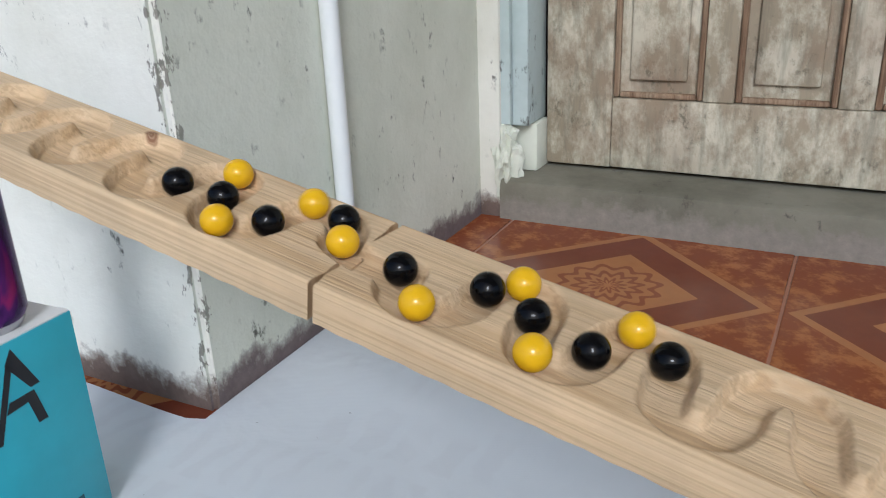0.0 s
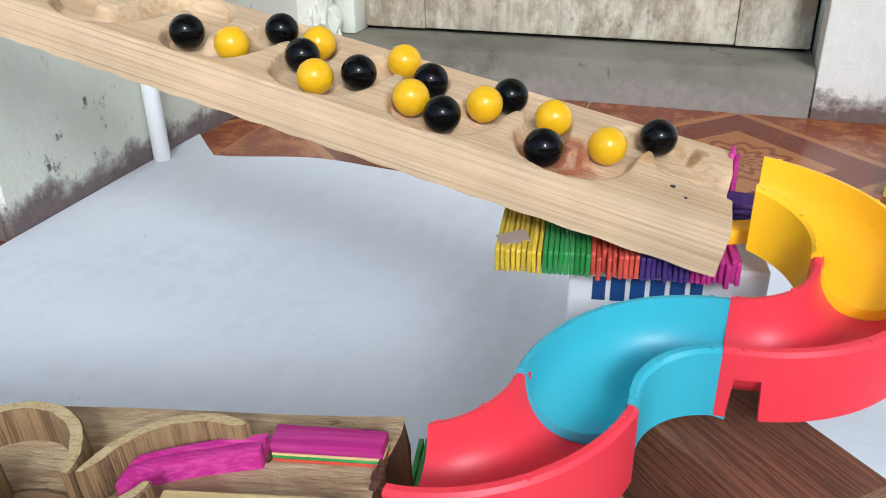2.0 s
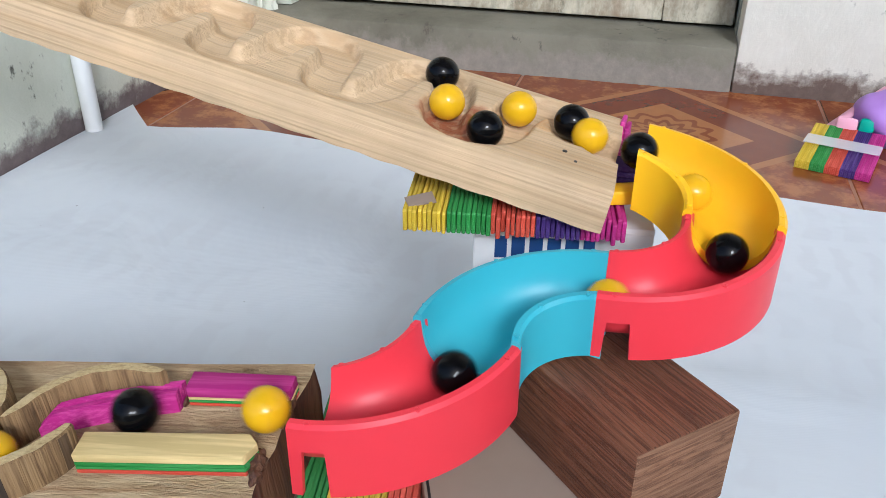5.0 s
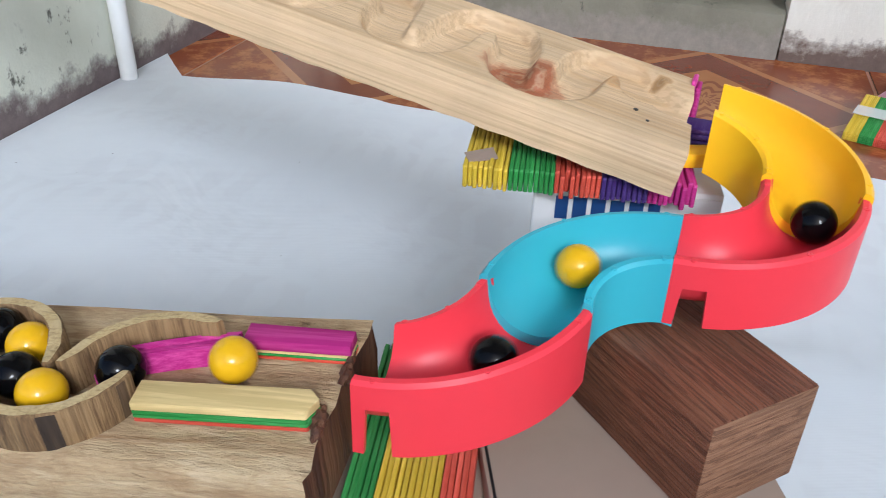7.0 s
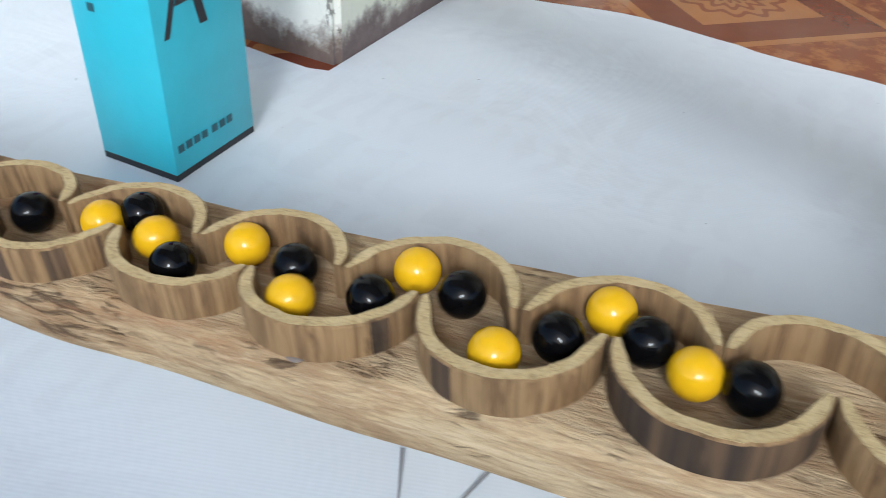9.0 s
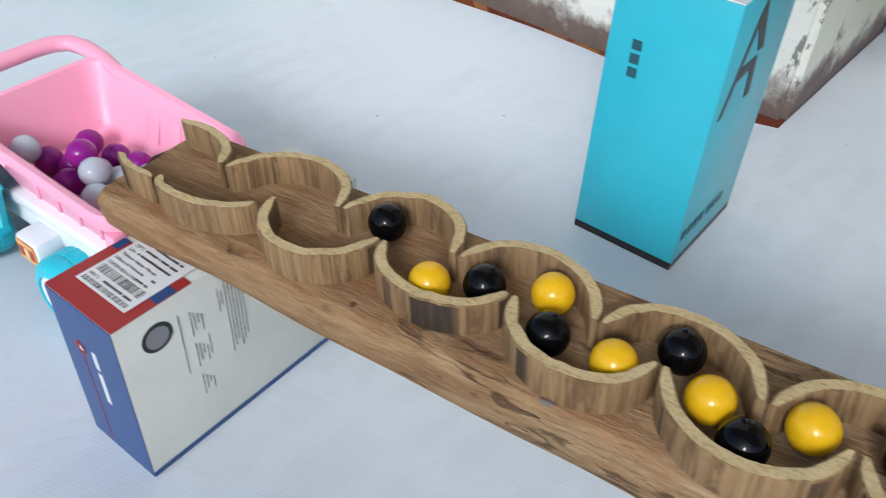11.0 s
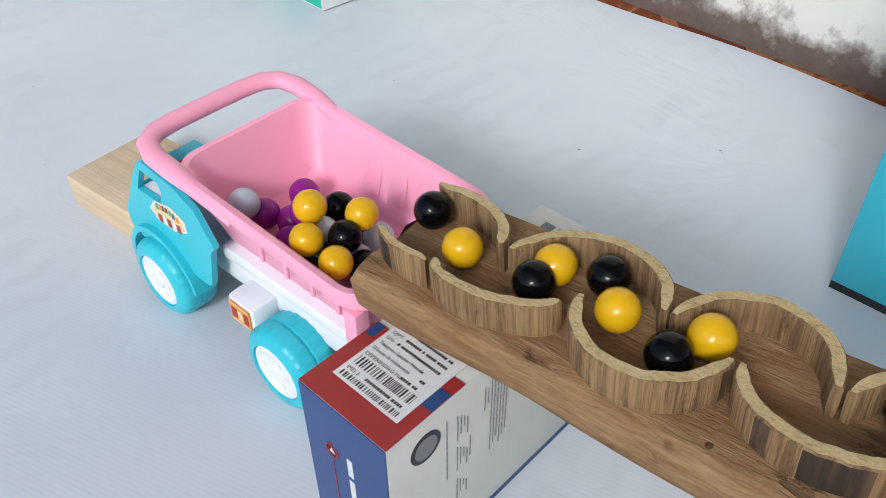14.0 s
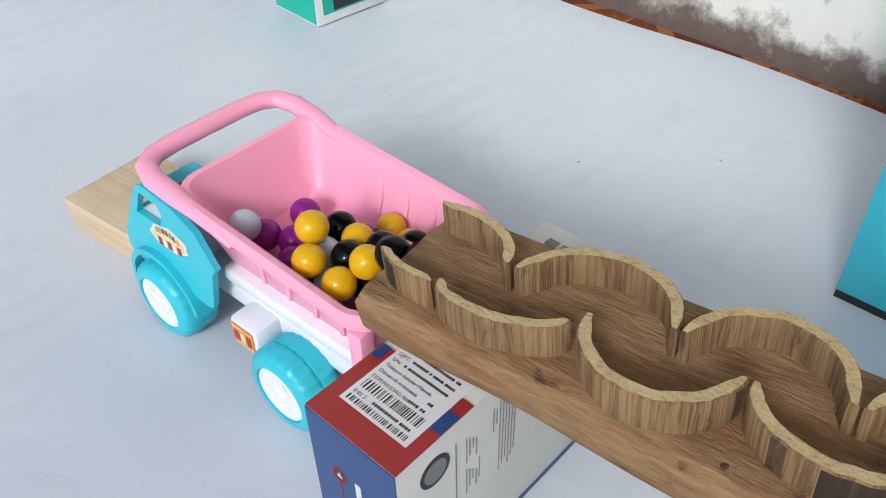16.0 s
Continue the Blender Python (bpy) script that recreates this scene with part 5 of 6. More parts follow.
def truck():
    t = thing("toy_truck", "toy dump truck with pink bed, turquoise cab and white chassis", "toy truck", TRUCK)

    def rim(x):
        f = min(1, max(0, (x - 0.032) / 0.044))
        return 0.1012 + 0.0085 * f * f * (3 - 2 * f)
    rings = [rounded(-0.040, 0.060, -0.0775, -0.0120, 0.008, 0.066), rounded(-0.043, 0.063, -0.0805, -0.0090, 0.010, 0.069),
             rounded(-0.049, 0.0755, -0.0850, -0.0040, 0.013, 0.089),
             rounded(-0.051, 0.0775, -0.0865, -0.0025, 0.014, lambda x: rim(x) - 0.0105), rounded(-0.0545, 0.0790, -0.0900, 0.0020, 0.016, lambda x: rim(x) - 0.0095),
             rounded(-0.0555, 0.0800, -0.0915, 0.0035, 0.017, lambda x: rim(x) - 0.003), rounded(-0.0545, 0.0790, -0.0903, 0.0022, 0.0162, rim),
             rounded(-0.0515, 0.0765, -0.0870, -0.0012, 0.0145, lambda x: rim(x) - 0.0008), rounded(-0.0495, 0.0740, -0.0840, -0.0050, 0.013, lambda x: rim(x) - 0.006),
             rounded(-0.0405, 0.0675, -0.0780, -0.0110, 0.010, 0.074), rounded(-0.036, 0.0635, -0.0735, -0.0160, 0.008, 0.070)]
    bed = part("dump_bed", loft(rings), PINK, t, "glossy pink tipping bed")
    for x in (-0.034, -0.017, 0.001, 0.019):
        for y, dy in ((-0.0042, 1), (-0.0847, -1)):
            part("rib", block(x, x + 0.0026, min(y, y + dy * 0.0018), max(y, y + dy * 0.0018), 0.078, 0.092, 0.0006), PINK, bed)
        bulge = [[(x + 0.0045 + 0.0058 * f * math.cos(radians(a)), -0.0776 - 0.0030 * (z - 0.076) / 0.010 + 0.0008 * math.sin(radians(a)) * f, z) for a in range(0, 181, 20)]
                 for z, f in ((0.0755, 1.0), (0.088, 1.0), (0.0915, 0.85), (0.0935, 0.55), (0.0945, 0.2))]
        part("rib", loft(bulge, loop=True), PINK, bed)
    half = [(0.034, 0.0006, 0.0955), (0.046, 0.0010, 0.0995), (0.058, 0.0014, 0.1035), (0.074, 0.0020, 0.1070), (0.090, 0.0022, 0.1090), (0.1005, -0.0012, 0.1102), (0.1062, -0.0095, 0.1106), (0.1072, -0.0225, 0.1110)]
    path = half + [(0.1072, -0.0435, 0.1112)] + [(x, -0.087 - y, z) for x, y, z in reversed(half)]
    fat = [0.0022, 0.0030, 0.0042] + [0.0056] * 11 + [0.0042, 0.0030, 0.0022]
    part("handle_bar", tube(path, fat, 16, flat=0.85), PINK, t, "rounded pink handle bar")

    # cab: two cheeks with real windows, a sloping front and a low roof lip
    def cheek(y0, y1, low=0.2, window=True):
        bm = bmesh.new()
        loops = ([(0.1010, 0.1020), (0.1065, 0.0995), (0.1115, 0.0930), (0.1345, 0.0560), (0.1350, 0.0460), (0.1310, 0.0410), (0.0640, 0.0405), (0.0600, 0.0430), (0.0530, 0.0690), (0.0490, 0.0740), (0.0600, 0.0920), (0.0760, 0.0990)],
                 [(0.1050, 0.0955), (0.1135, 0.0795), (0.0925, 0.0800), (0.0880, 0.0890), (0.0900, 0.0945)])
        edges = []
        for lp in loops if window else loops[:1]:
            vs = [bm.verts.new((x, y0, min(z, low - 0.1 * (x - 0.08)))) for x, z in lp]
            edges += [bm.edges.new((vs[k], vs[(k + 1) % len(vs)])) for k in range(len(vs))]
        bmesh.ops.triangle_fill(bm, use_beauty=True, edges=edges)
        g = bmesh.ops.extrude_face_region(bm, geom=list(bm.faces))
        for v in g["geom"]:
            if isinstance(v, bmesh.types.BMVert):
                v.co.y = y1
        return bm
    cab = part("cab", cheek(0.0014, 0.0048), TURQ, t, "turquoise cab side with open window")
    part("cab_side", cheek(-0.0918, -0.0884, 0.084, False), TURQ, cab)
    bm = loft([[(0.1220, y, 0.0762), (0.1348, y, 0.0560), (0.1348, y, 0.0440), (0.1310, y, 0.0440), (0.1310, y, 0.0545), (0.1190, y, 0.0738)] for y in (-0.0880, 0.0010)])
    part("cab_front", bm, TURQ, cab)
    part("cab_shelf", block(0.0810, 0.1150, -0.0870, 0.0010, 0.0775, 0.0790, 0.0006), WHITE, cab, "pale inner shelf")
    part("dash", block(0.0900, 0.1010, -0.0270, 0.0012, 0.0985, 0.1001, 0.0006), TURQ, cab, "turquoise dash panel")
    part("dash_stripe", block(0.0885, 0.0899, -0.0290, 0.0008, 0.0985, 0.1003), MAROON, cab, "thin dark red printed edge")
    part("back_panel", block(0.0770, 0.0790, -0.0825, -0.0048, 0.0590, 0.0900, 0.0008), WHITE, t, "pale inner panel")
    part("inner_tray", block(0.078, 0.125, -0.0825, -0.0046, 0.0560, 0.0590, 0.001), WHITE, t, "pale inner tray")
    arch = [[(0.104 + 0.0275 * math.cos(radians(a)) * q, y, 0.0262 + 0.0275 * math.sin(radians(a)) * q) for q, y in ((1.0, -0.004), (1.13, -0.004), (1.13, 0.0085), (1.0, 0.0085))] for a in range(-5, 176, 12)]
    part("wheel_arch", loft(arch), TURQ, cab)
    flat = pose(0, 0, 0, 90, 0, 0)
    # gaudy scalloped sticker: white edge, coloured field, a row of plain letter bars
    def fan(grow):
        cx, cz, pts = 0.0872, 0.0735, []
        for k in range(28):
            a = math.pi * 2 * k / 28
            r = 1 + 0.06 * math.cos(7 * a)
            x, z = math.cos(a) * 0.0165 * r, math.sin(a) * (0.0085 if math.sin(a) > 0 else 0.0070) * r
            pts.append((cx + (x + 0.0) * grow, cz + (z - 0.10 * x) * grow))
        return pts
    part("cab_sticker", prism(fan(1.0), -0.0052, -0.0049), LABEL_WHITE, cab, "small gaudy scalloped sticker").matrix_local = flat
    part("sticker_field", prism(fan(0.86), -0.0054, -0.0052), BUFF_PRINT, cab).matrix_local = flat
    tones = (ORANGE_PRINT, NAVY, GREEN_CARD, MAROON, NAVY, ORANGE_PRINT, GREEN_CARD)
    for k in range(7):
        x, z = 0.0768 + 0.0030 * k, 0.0772 + 0.0022 * math.sin(math.pi * (k + 0.5) / 7)
        part("sticker_print", prism([(x, z - 0.0022), (x + 0.0022, z - 0.0024), (x + 0.0020, z + 0.0010), (x + 0.0002, z + 0.0012)], -0.0056, -0.0054), tones[k], cab).matrix_local = flat
    for k in range(5):
        x, z = 0.0767 + 0.0042 * k, 0.0715 - 0.0003 * k
        part("sticker_print", prism([(x, z - 0.0030), (x + 0.0034, z - 0.0032), (x + 0.0034, z + 0.0020), (x, z + 0.0022)], -0.0056, -0.0054), LABEL_WHITE if k % 2 else MAROON, cab).matrix_local = flat
    bm = block(-0.052, 0.126, -0.078, -0.008, 0.038, 0.0585, 0.003)
    block(-0.052, 0.058, -0.082, -0.004, 0.0580, 0.0670, 0.002, 2, bm)
    ch = part("chassis", bm, WHITE, t, "white chassis with bumper")
    part("bumper", block(0.1262, 0.1380, -0.0865, -0.0010, 0.014, 0.050, 0.004), WHITE, ch)
    tank = part("side_tank", block(0.0215, 0.0430, -0.009, 0.0078, 0.0320, 0.0505, 0.003), WHITE, t, "white side tank with an orange sticker")
    part("tank_sticker", block(0.0240, 0.0405, 0.0079, 0.0082, 0.0350, 0.0485), ORANGE_PRINT, tank, "orange and maroon sticker with a pale edge")
    for x, z, w, h, mt in ((0.0248, 0.0357, 0.0148, 0.0010, BUFF_PRINT), (0.0248, 0.0468, 0.0148, 0.0010, BUFF_PRINT), (0.0260, 0.0382, 0.0032, 0.0065, MAROON), (0.0304, 0.0379, 0.0036, 0.0072, BUFF_PRINT), (0.0350, 0.0382, 0.0040, 0.0060, MAROON)):
        part("sticker_print", block(x, x + w, 0.0083, 0.0085, z, z + h), mt, tank)
    bm = block(-0.046, -0.038, -0.0095, -0.001, 0.060, 0.086, 0.001)
    part("strut", bm, PINK, t)
    tyre = [(0.0, -0.006), (0.016, -0.006), (0.0205, -0.0052), (0.0235, -0.003), (0.0245, 0.000), (0.0245, 0.0058), (0.0236, 0.0062), (0.0236, 0.0074), (0.0245, 0.0078), (0.0245, 0.013), (0.0235, 0.016), (0.0205, 0.0182), (0.0165, 0.0188), (0.0160, 0.0165), (0.0, 0.0165)]
    for x in (0.003, 0.104):
        for y, flip in ((0.0135, 1), (-0.0995, -1)):
            bm = lathe(tyre, 96)
            for v in bm.verts:
                if math.hypot(v.co.x, v.co.y) > 0.0233 and round(math.atan2(v.co.y, v.co.x) / (2 * math.pi) * 96) % 4 < 2:
                    v.co.x, v.co.y = v.co.x * 0.972, v.co.y * 0.972
            w = part("wheel", bm, TURQ, t, "turquoise tyre on a white hub")
            w.matrix_local = Matrix.Translation((x, y - 0.0188 * flip, 0.0247)) @ pose(0, 0, 0, -90 * flip, 0, 0)
            part("hub", lathe([(0.0158, 0.0166), (0.0158, 0.0178), (0.0135, 0.0186), (0.0120, 0.0178), (0.0050, 0.0180), (0.0042, 0.0194), (0.0, 0.0194)][:-1], 40), WHITE, w, "white hub")
            for k in range(6):
                a = math.pi / 3 * k
                sp = part("hub_dimple", lathe([(0.0016, 0.0179), (0.0016, 0.0184), (0.0008, 0.0186)], 10), WHITE, w)
                sp.location = (0.0085 * math.cos(a), 0.0085 * math.sin(a), 0)
    # wooden stop in front of the truck
    bm = block(0, 0.092, 0, 0.068, 0, 0.0245, 0.0012)
    for f in bm.faces:
        f.material_index = 1 if abs(f.normal.x) > 0.5 else 0
    solo("pine_block", bm, [PALE, PINE_END], "pale pine block lying on a sheet against a toy truck", "wood block", at=pose(-0.8465, 0.3675, 0.0008, 0, 0, -11.5))
    g = thing("green_carton", "green and white carton standing on a sheet", "carton", pose(-0.856, 0.690, 0.0005, 0, 0, 68))
    part("box_body", block(0, 0.085, 0, 0.068, 0.001, 0.15, 0.0008), LABEL_WHITE, g)
    part("green_side", block(-0.0006, -0.0001, 0.001, 0.067, 0.003, 0.148), GREEN_CARD, g, "green narrow face")
    part("green_panel", block(0.008, 0.084, -0.0006, -0.0001, 0.010, 0.148), GREEN_CARD, g, "green panel in a white border")
    part("print_bar", block(0.020, 0.060, -0.0011, -0.0007, 0.012, 0.022), BLACK_INK, g)


def stick_bag():
    t = thing("stick_bag", "bag of coloured craft sticks and pink oddments on tiles", "bag", pose(0.662, 0.757, -0.0035, 0, 0, -38))
    x = 0.0
    for c in ("yellow", "green", "red", "purple", "magenta"):
        for i in range(8):
            part("stick", block(x, x + 0.0019, 0, 0.105, 0.0005, 0.0105, 0.0003, 1), STICKS[c], t).rotation_euler = (radians(7), 0, 0)
            x += 0.002
    film, nt, b = material("clear_film", 0.12)
    b.inputs["Alpha"].default_value = 0.38
    nt.links.new(mix(nt, (0.95, 0.95, 0.97), (0.85, 0.86, 0.9), grainy(nt, coords(nt), 60)), b.inputs["Base Color"])
    part("tape_band", block(-0.001, 0.081, 0.036, 0.066, 0.0192, 0.0194), film, t, "see-through tape band").rotation_euler = (radians(1.5), 0, 0)
    lilac = plastic("lilac_plastic", (0.42, 0.22, 0.62), 0.4)
    pale_pink = plastic("pale_pink_plastic", (0.85, 0.42, 0.55), 0.4)
    bm = bmesh.new()
    bmesh.ops.create_icosphere(bm, subdivisions=4, radius=1.0)
    for v in bm.verts:
        v.co = Vector((0.080 + v.co.x * 0.045, 0.135 + v.co.y * 0.032, 0.036 + v.co.z * 0.035)) + v.co * fuzz(v.co, 1.7, 0.006)
    part("lilac_pouch", bm, lilac, t, "lilac pouch")
    part("pink_strip", tube([(0.012, 0.115, 0.012), (0.026, 0.125, 0.026), (0.044, 0.138, 0.045), (0.064, 0.150, 0.064)], 0.008, 10, flat=0.5), pale_pink, t, "pale pink strip")
    part("pink_patch", block(0.022, 0.046, 0.100, 0.108, 0.014, 0.036, 0.004), pale_pink, t)
    part("green_patch", block(0.047, 0.064, 0.101, 0.109, 0.014, 0.038, 0.005), GREEN_CARD, t)


walls()
banner()
upper_track()
chutes()
lower_track()
supports()
phone_box()
feature_box()
truck()
stick_bag()

# ---- the marbles ----
def ball(name, mat, label, group):
    bm = bmesh.new()
    bmesh.ops.create_icosphere(bm, subdivisions=4, radius=R)
    return solo(name, bm, mat, label, "marble", group)


BALL = {}
for key, mat, label in (("yellow", M_YELLOW, "glossy yellow marble rolling down a marble run"), ("black", M_BLACK, "glossy black marble rolling down a marble run"),
                        ("purple", M_PURPLE, "glossy purple marble lying in a toy truck"), ("grey", M_GREY, "pale grey marble lying in a toy truck")):
    BALL[key] = ball(key + "_marble", mat, label, "marbles on the run" if key in ("yellow", "black") else "marbles in the truck")
LYING = {"grey": [(-0.6622, 0.3281, 0.0904), (-0.6158, 0.3262, 0.0900), (-0.6112, 0.3381, 0.0782), (-0.5975, 0.3462, 0.0786), (-0.6068, 0.3148, 0.0833), (-0.6272, 0.3397, 0.0781), (-0.5991, 0.3278, 0.0781)],
         "purple": [(-0.6503, 0.3609, 0.0782), (-0.6295, 0.3341, 0.0929), (-0.6275, 0.3556, 0.0780), (-0.6592, 0.3380, 0.0781), (-0.6433, 0.3394, 0.0780), (-0.6349, 0.3258, 0.0780), (-0.6115, 0.3541, 0.0782)]}
for key, places in LYING.items():
    for n, p in enumerate(places):
        m = Matrix.Translation(p)
        if n:
            copy_thing(BALL[key], m)
        else:
            BALL[key].matrix_world = m
RUNNERS = [BALL["black"]]
for n in range(1, 17):
    RUNNERS.append(BALL["yellow"] if n == 1 else copy_thing(BALL["yellow" if n % 2 else "black"], Matrix()))


CHUTE = (ALONG[len(groove()) + 1], ALONG[len(groove()) + 96])


def spot(length, off):
    """Place on the marbles' way at a length along it, moved sideways by off metres."""
    p = np.array([np.interp(length, ALONG, WAY[:, k]) for k in range(3)])
    q = np.array([np.interp(length + 0.002, ALONG, WAY[:, k]) - np.interp(length - 0.002, ALONG, WAY[:, k]) for k in range(3)])
    side = np.cross((0, 0, 1), q)
    if CHUTE[0] < length < CHUTE[1]:
        off *= 0.6
        p[2] += 0.0085 - math.sqrt(max(0.0085 ** 2 - min(abs(off), 0.0080) ** 2, 0))
    return p + off * side / (np.linalg.norm(side) + 1e-9)


REST = [(-0.6215, 0.3177, 0.0781), (-0.5967, 0.3075, 0.0933), (-0.6008, 0.3227, 0.0955), (-0.6146, 0.3119, 0.0970), (-0.5883, 0.3185, 0.0855), (-0.6197, 0.3245, 0.1054), (-0.6187, 0.3455, 0.0903), (-0.6047, 0.3382, 0.0928), (-0.5881, 0.3324, 0.0977),
        (-0.6035, 0.3678, 0.0781), (-0.5772, 0.3438, 0.0932), (-0.5871, 0.3167, 0.1020), (-0.5780, 0.3489, 0.0781), (-0.5895, 0.3600, 0.0781), (-0.5858, 0.3359, 0.0823), (-0.5741, 0.3260, 0.1016), (-0.5728, 0.3107, 0.1062)]


def roll_marble(ob, rows, drop, rest, first=None):
    """rows: seconds, length along the way in millimetres, millimetres to its side; drop: when it leaves the lip; first: where it lies until a time when others push it on."""
    ts, ls, os = [r[0] for r in rows], [r[1] / 1000 for r in rows], [r[2] / 1000 for r in rows]
    if drop < 17:
        ts, ls, os = ts + [drop], ls + [ALONG[-1]], os + [0.0]
    ts, ls, os = np.array(ts), np.array(ls), np.array(os)
    keys, turn, before = [], Matrix.Identity(3), None
    for n in range(161):
        t = n / 10
        if t <= drop:
            # the side step fades where the way is long between two known places
            k = min(max(int(np.searchsorted(ts, t)), 1), len(ts) - 1)
            gap = ts[k] - ts[k - 1]
            o = float(np.interp(t, ts, os)) if gap < 0.6 else 0.0
            p = spot(float(np.interp(t, ts, ls)), o)
        else:
            lip, f = spot(ALONG[-1], 0.0), (t - drop) / 0.2
            until, land = first or (0.0, rest)
            if f < 1:
                p = lip + (np.array(land) - lip) * f + np.array((0, 0, 0.012)) * 4 * f * (1 - f) * 0.3
            else:
                g = min(1.0, max(0.0, (t - until) / 0.2))
                p = np.array(land) * (1 - g) + np.array(rest) * g
        if before is not None:
            d = p - before
            far = float(np.linalg.norm(d[:2]))
            if far > 1e-5:
                axis = Vector((-d[1], d[0], 0)).normalized()
                turn = Matrix.Rotation(min(far / R, radians(70)), 3, axis) @ turn
        before = p
        keys.append((t, Matrix.Translation(p) @ turn.to_4x4()))
    walk(ob, keys)


def motions():
    roll_marble(RUNNERS[0], [(0, 906, -2), (0.5, 989, 1), (0.7, 1026, -2), (1, 1080, 1), (1.5, 1168, 0), (2, 1238, 3), (2.5, 1320, 1), (3, 1442, -8), (3.5, 1561, -2), (3.6, 1592, 0), (3.7, 1622, 0), (3.8, 1650, 0), (3.9, 1667, -2), (4, 1686, -2), (4.2, 1712, 0), (9, 2168, 2), (9.5, 2236, 0), (10, 2296, -4)], 12.25, REST[0], (13.9, (-0.5985, 0.3105, 0.0948)))
    roll_marble(RUNNERS[1], [(0, 881, 2), (0.5, 972, 2), (0.7, 1003, -2), (1, 1048, -1), (1.5, 1136, 1), (2, 1210, 2), (2.5, 1271, 0), (3, 1373, 3), (3.5, 1494, -1), (3.8, 1586, 0), (3.9, 1606, 0), (4, 1623, 2), (4.1, 1644, 0), (4.2, 1654, 1), (4.5, 1692, 0), (9, 2119, -6), (9.5, 2192, -7), (10, 2255, 6), (12.5, 2627, -1)], 12.6, REST[1], (13.3, (-0.5880, 0.3255, 0.0880)))
    roll_marble(RUNNERS[2], [(0, 854, 2), (0.5, 934, -1), (0.7, 969, 1), (1, 1020, 2), (1.5, 1102, 1), (2, 1168, 0), (2.5, 1224, 1), (3, 1291, 2), (3.5, 1413, -2), (4, 1538, 0), (4.1, 1577, 0), (4.2, 1598, 0), (4.4, 1640, 0), (4.6, 1672, 0), (4.9, 1708, 0), (8.5, 2026, 3), (9, 2105, -1), (9.5, 2168, 1), (10, 2235, 1), (12.5, 2600, -2)], 12.85, REST[2])
    roll_marble(RUNNERS[3], [(0, 822, 0), (0.5, 905, -2), (0.7, 936, -1), (1, 988, 0), (1.5, 1074, 1), (2, 1139, 2), (2.5, 1195, 2), (3, 1236, 4), (3.5, 1302, -8), (4, 1433, -8), (4.26, 1500, 0), (4.51, 1563, 0), (4.76, 1623, 0), (4.91, 1658, 0), (5.06, 1690, 0), (5.26, 1712, 0), (8.5, 2010, 1), (9, 2082, 2), (9.5, 2138, -5), (10, 2209, -3), (12.5, 2564, -3), (13, 2647, -1)], 13.05, REST[3])
    roll_marble(RUNNERS[4], [(0, 796, -3), (0.5, 885, 3), (0.7, 920, -1), (1, 968, 0), (1.5, 1048, -1), (2, 1113, 3), (2.5, 1163, -1), (3, 1220, 2), (3.5, 1282, 2), (4, 1389, 2), (4.23, 1440, 0), (4.48, 1500, 0), (4.73, 1563, 0), (4.98, 1623, 0), (5.13, 1658, 0), (5.28, 1690, 0), (5.48, 1712, 0), (8.5, 1986, 1), (9, 2060, -3), (9.5, 2115, -7), (10, 2190, 0), (12.5, 2538, 1), (13, 2599, -1)], 13.25, REST[4])
    roll_marble(RUNNERS[5], [(0, 768, 2), (0.5, 860, 1), (0.7, 892, -1), (1, 940, 1), (1.5, 1027, 0), (2, 1097, 1), (2.5, 1139, 2), (3, 1205, 0), (3.5, 1252, 3), (4, 1349, 2), (4.17, 1382, 0), (4.42, 1440, 0), (4.67, 1500, 0), (4.92, 1563, 0), (5.17, 1623, 0), (5.32, 1658, 0), (5.47, 1690, 0), (5.67, 1712, 0), (8.2, 1928, -3), (8.5, 1967, -1), (9, 2028, -1), (9.5, 2102, -4), (10, 2165, 1), (12.5, 2508, -3), (13, 2565, -4)], 13.48, REST[5])
    roll_marble(RUNNERS[6], [(0, 750, 0), (0.5, 826, 1), (0.7, 862, -1), (1, 916, 0), (1.5, 1000, 1), (2, 1067, 7), (2.5, 1113, 3), (3, 1170, 1), (3.5, 1226, 1), (4, 1287, 3), (4.21, 1328, 0), (4.46, 1382, 0), (4.71, 1440, 0), (4.96, 1500, 0), (5.21, 1563, 0), (5.46, 1623, 0), (5.61, 1658, 0), (5.76, 1690, 0), (5.96, 1712, 0), (8.2, 1893, 2), (8.5, 1933, -2), (9, 1997, 4), (9.5, 2076, -2), (10, 2144, -3), (12.5, 2473, -4), (13, 2550, -6), (13.5, 2613, 0)], 13.7, REST[6])
    roll_marble(RUNNERS[7], [(0, 710, 2), (0.5, 806, 0), (0.7, 837, 4), (1, 891, 1), (1.5, 983, 0), (2, 1042, -1), (2.5, 1099, 0), (3, 1141, 0), (3.5, 1206, 0), (4, 1267, 2), (4.25, 1279, 0), (4.5, 1328, 0), (4.75, 1382, 0), (5, 1440, 0), (5.25, 1500, 0), (5.5, 1563, 0), (5.75, 1623, 0), (5.9, 1658, 0), (6.05, 1690, 0), (6.25, 1716, -1), (6.5, 1719, -5), (8, 1844, -2), (8.2, 1874, -2), (8.5, 1913, -3), (9, 1981, 2), (9.5, 2039, -4), (10, 2118, -4), (12.5, 2451, -1), (13, 2530, 4), (13.5, 2589, -3)], 13.83, REST[7])
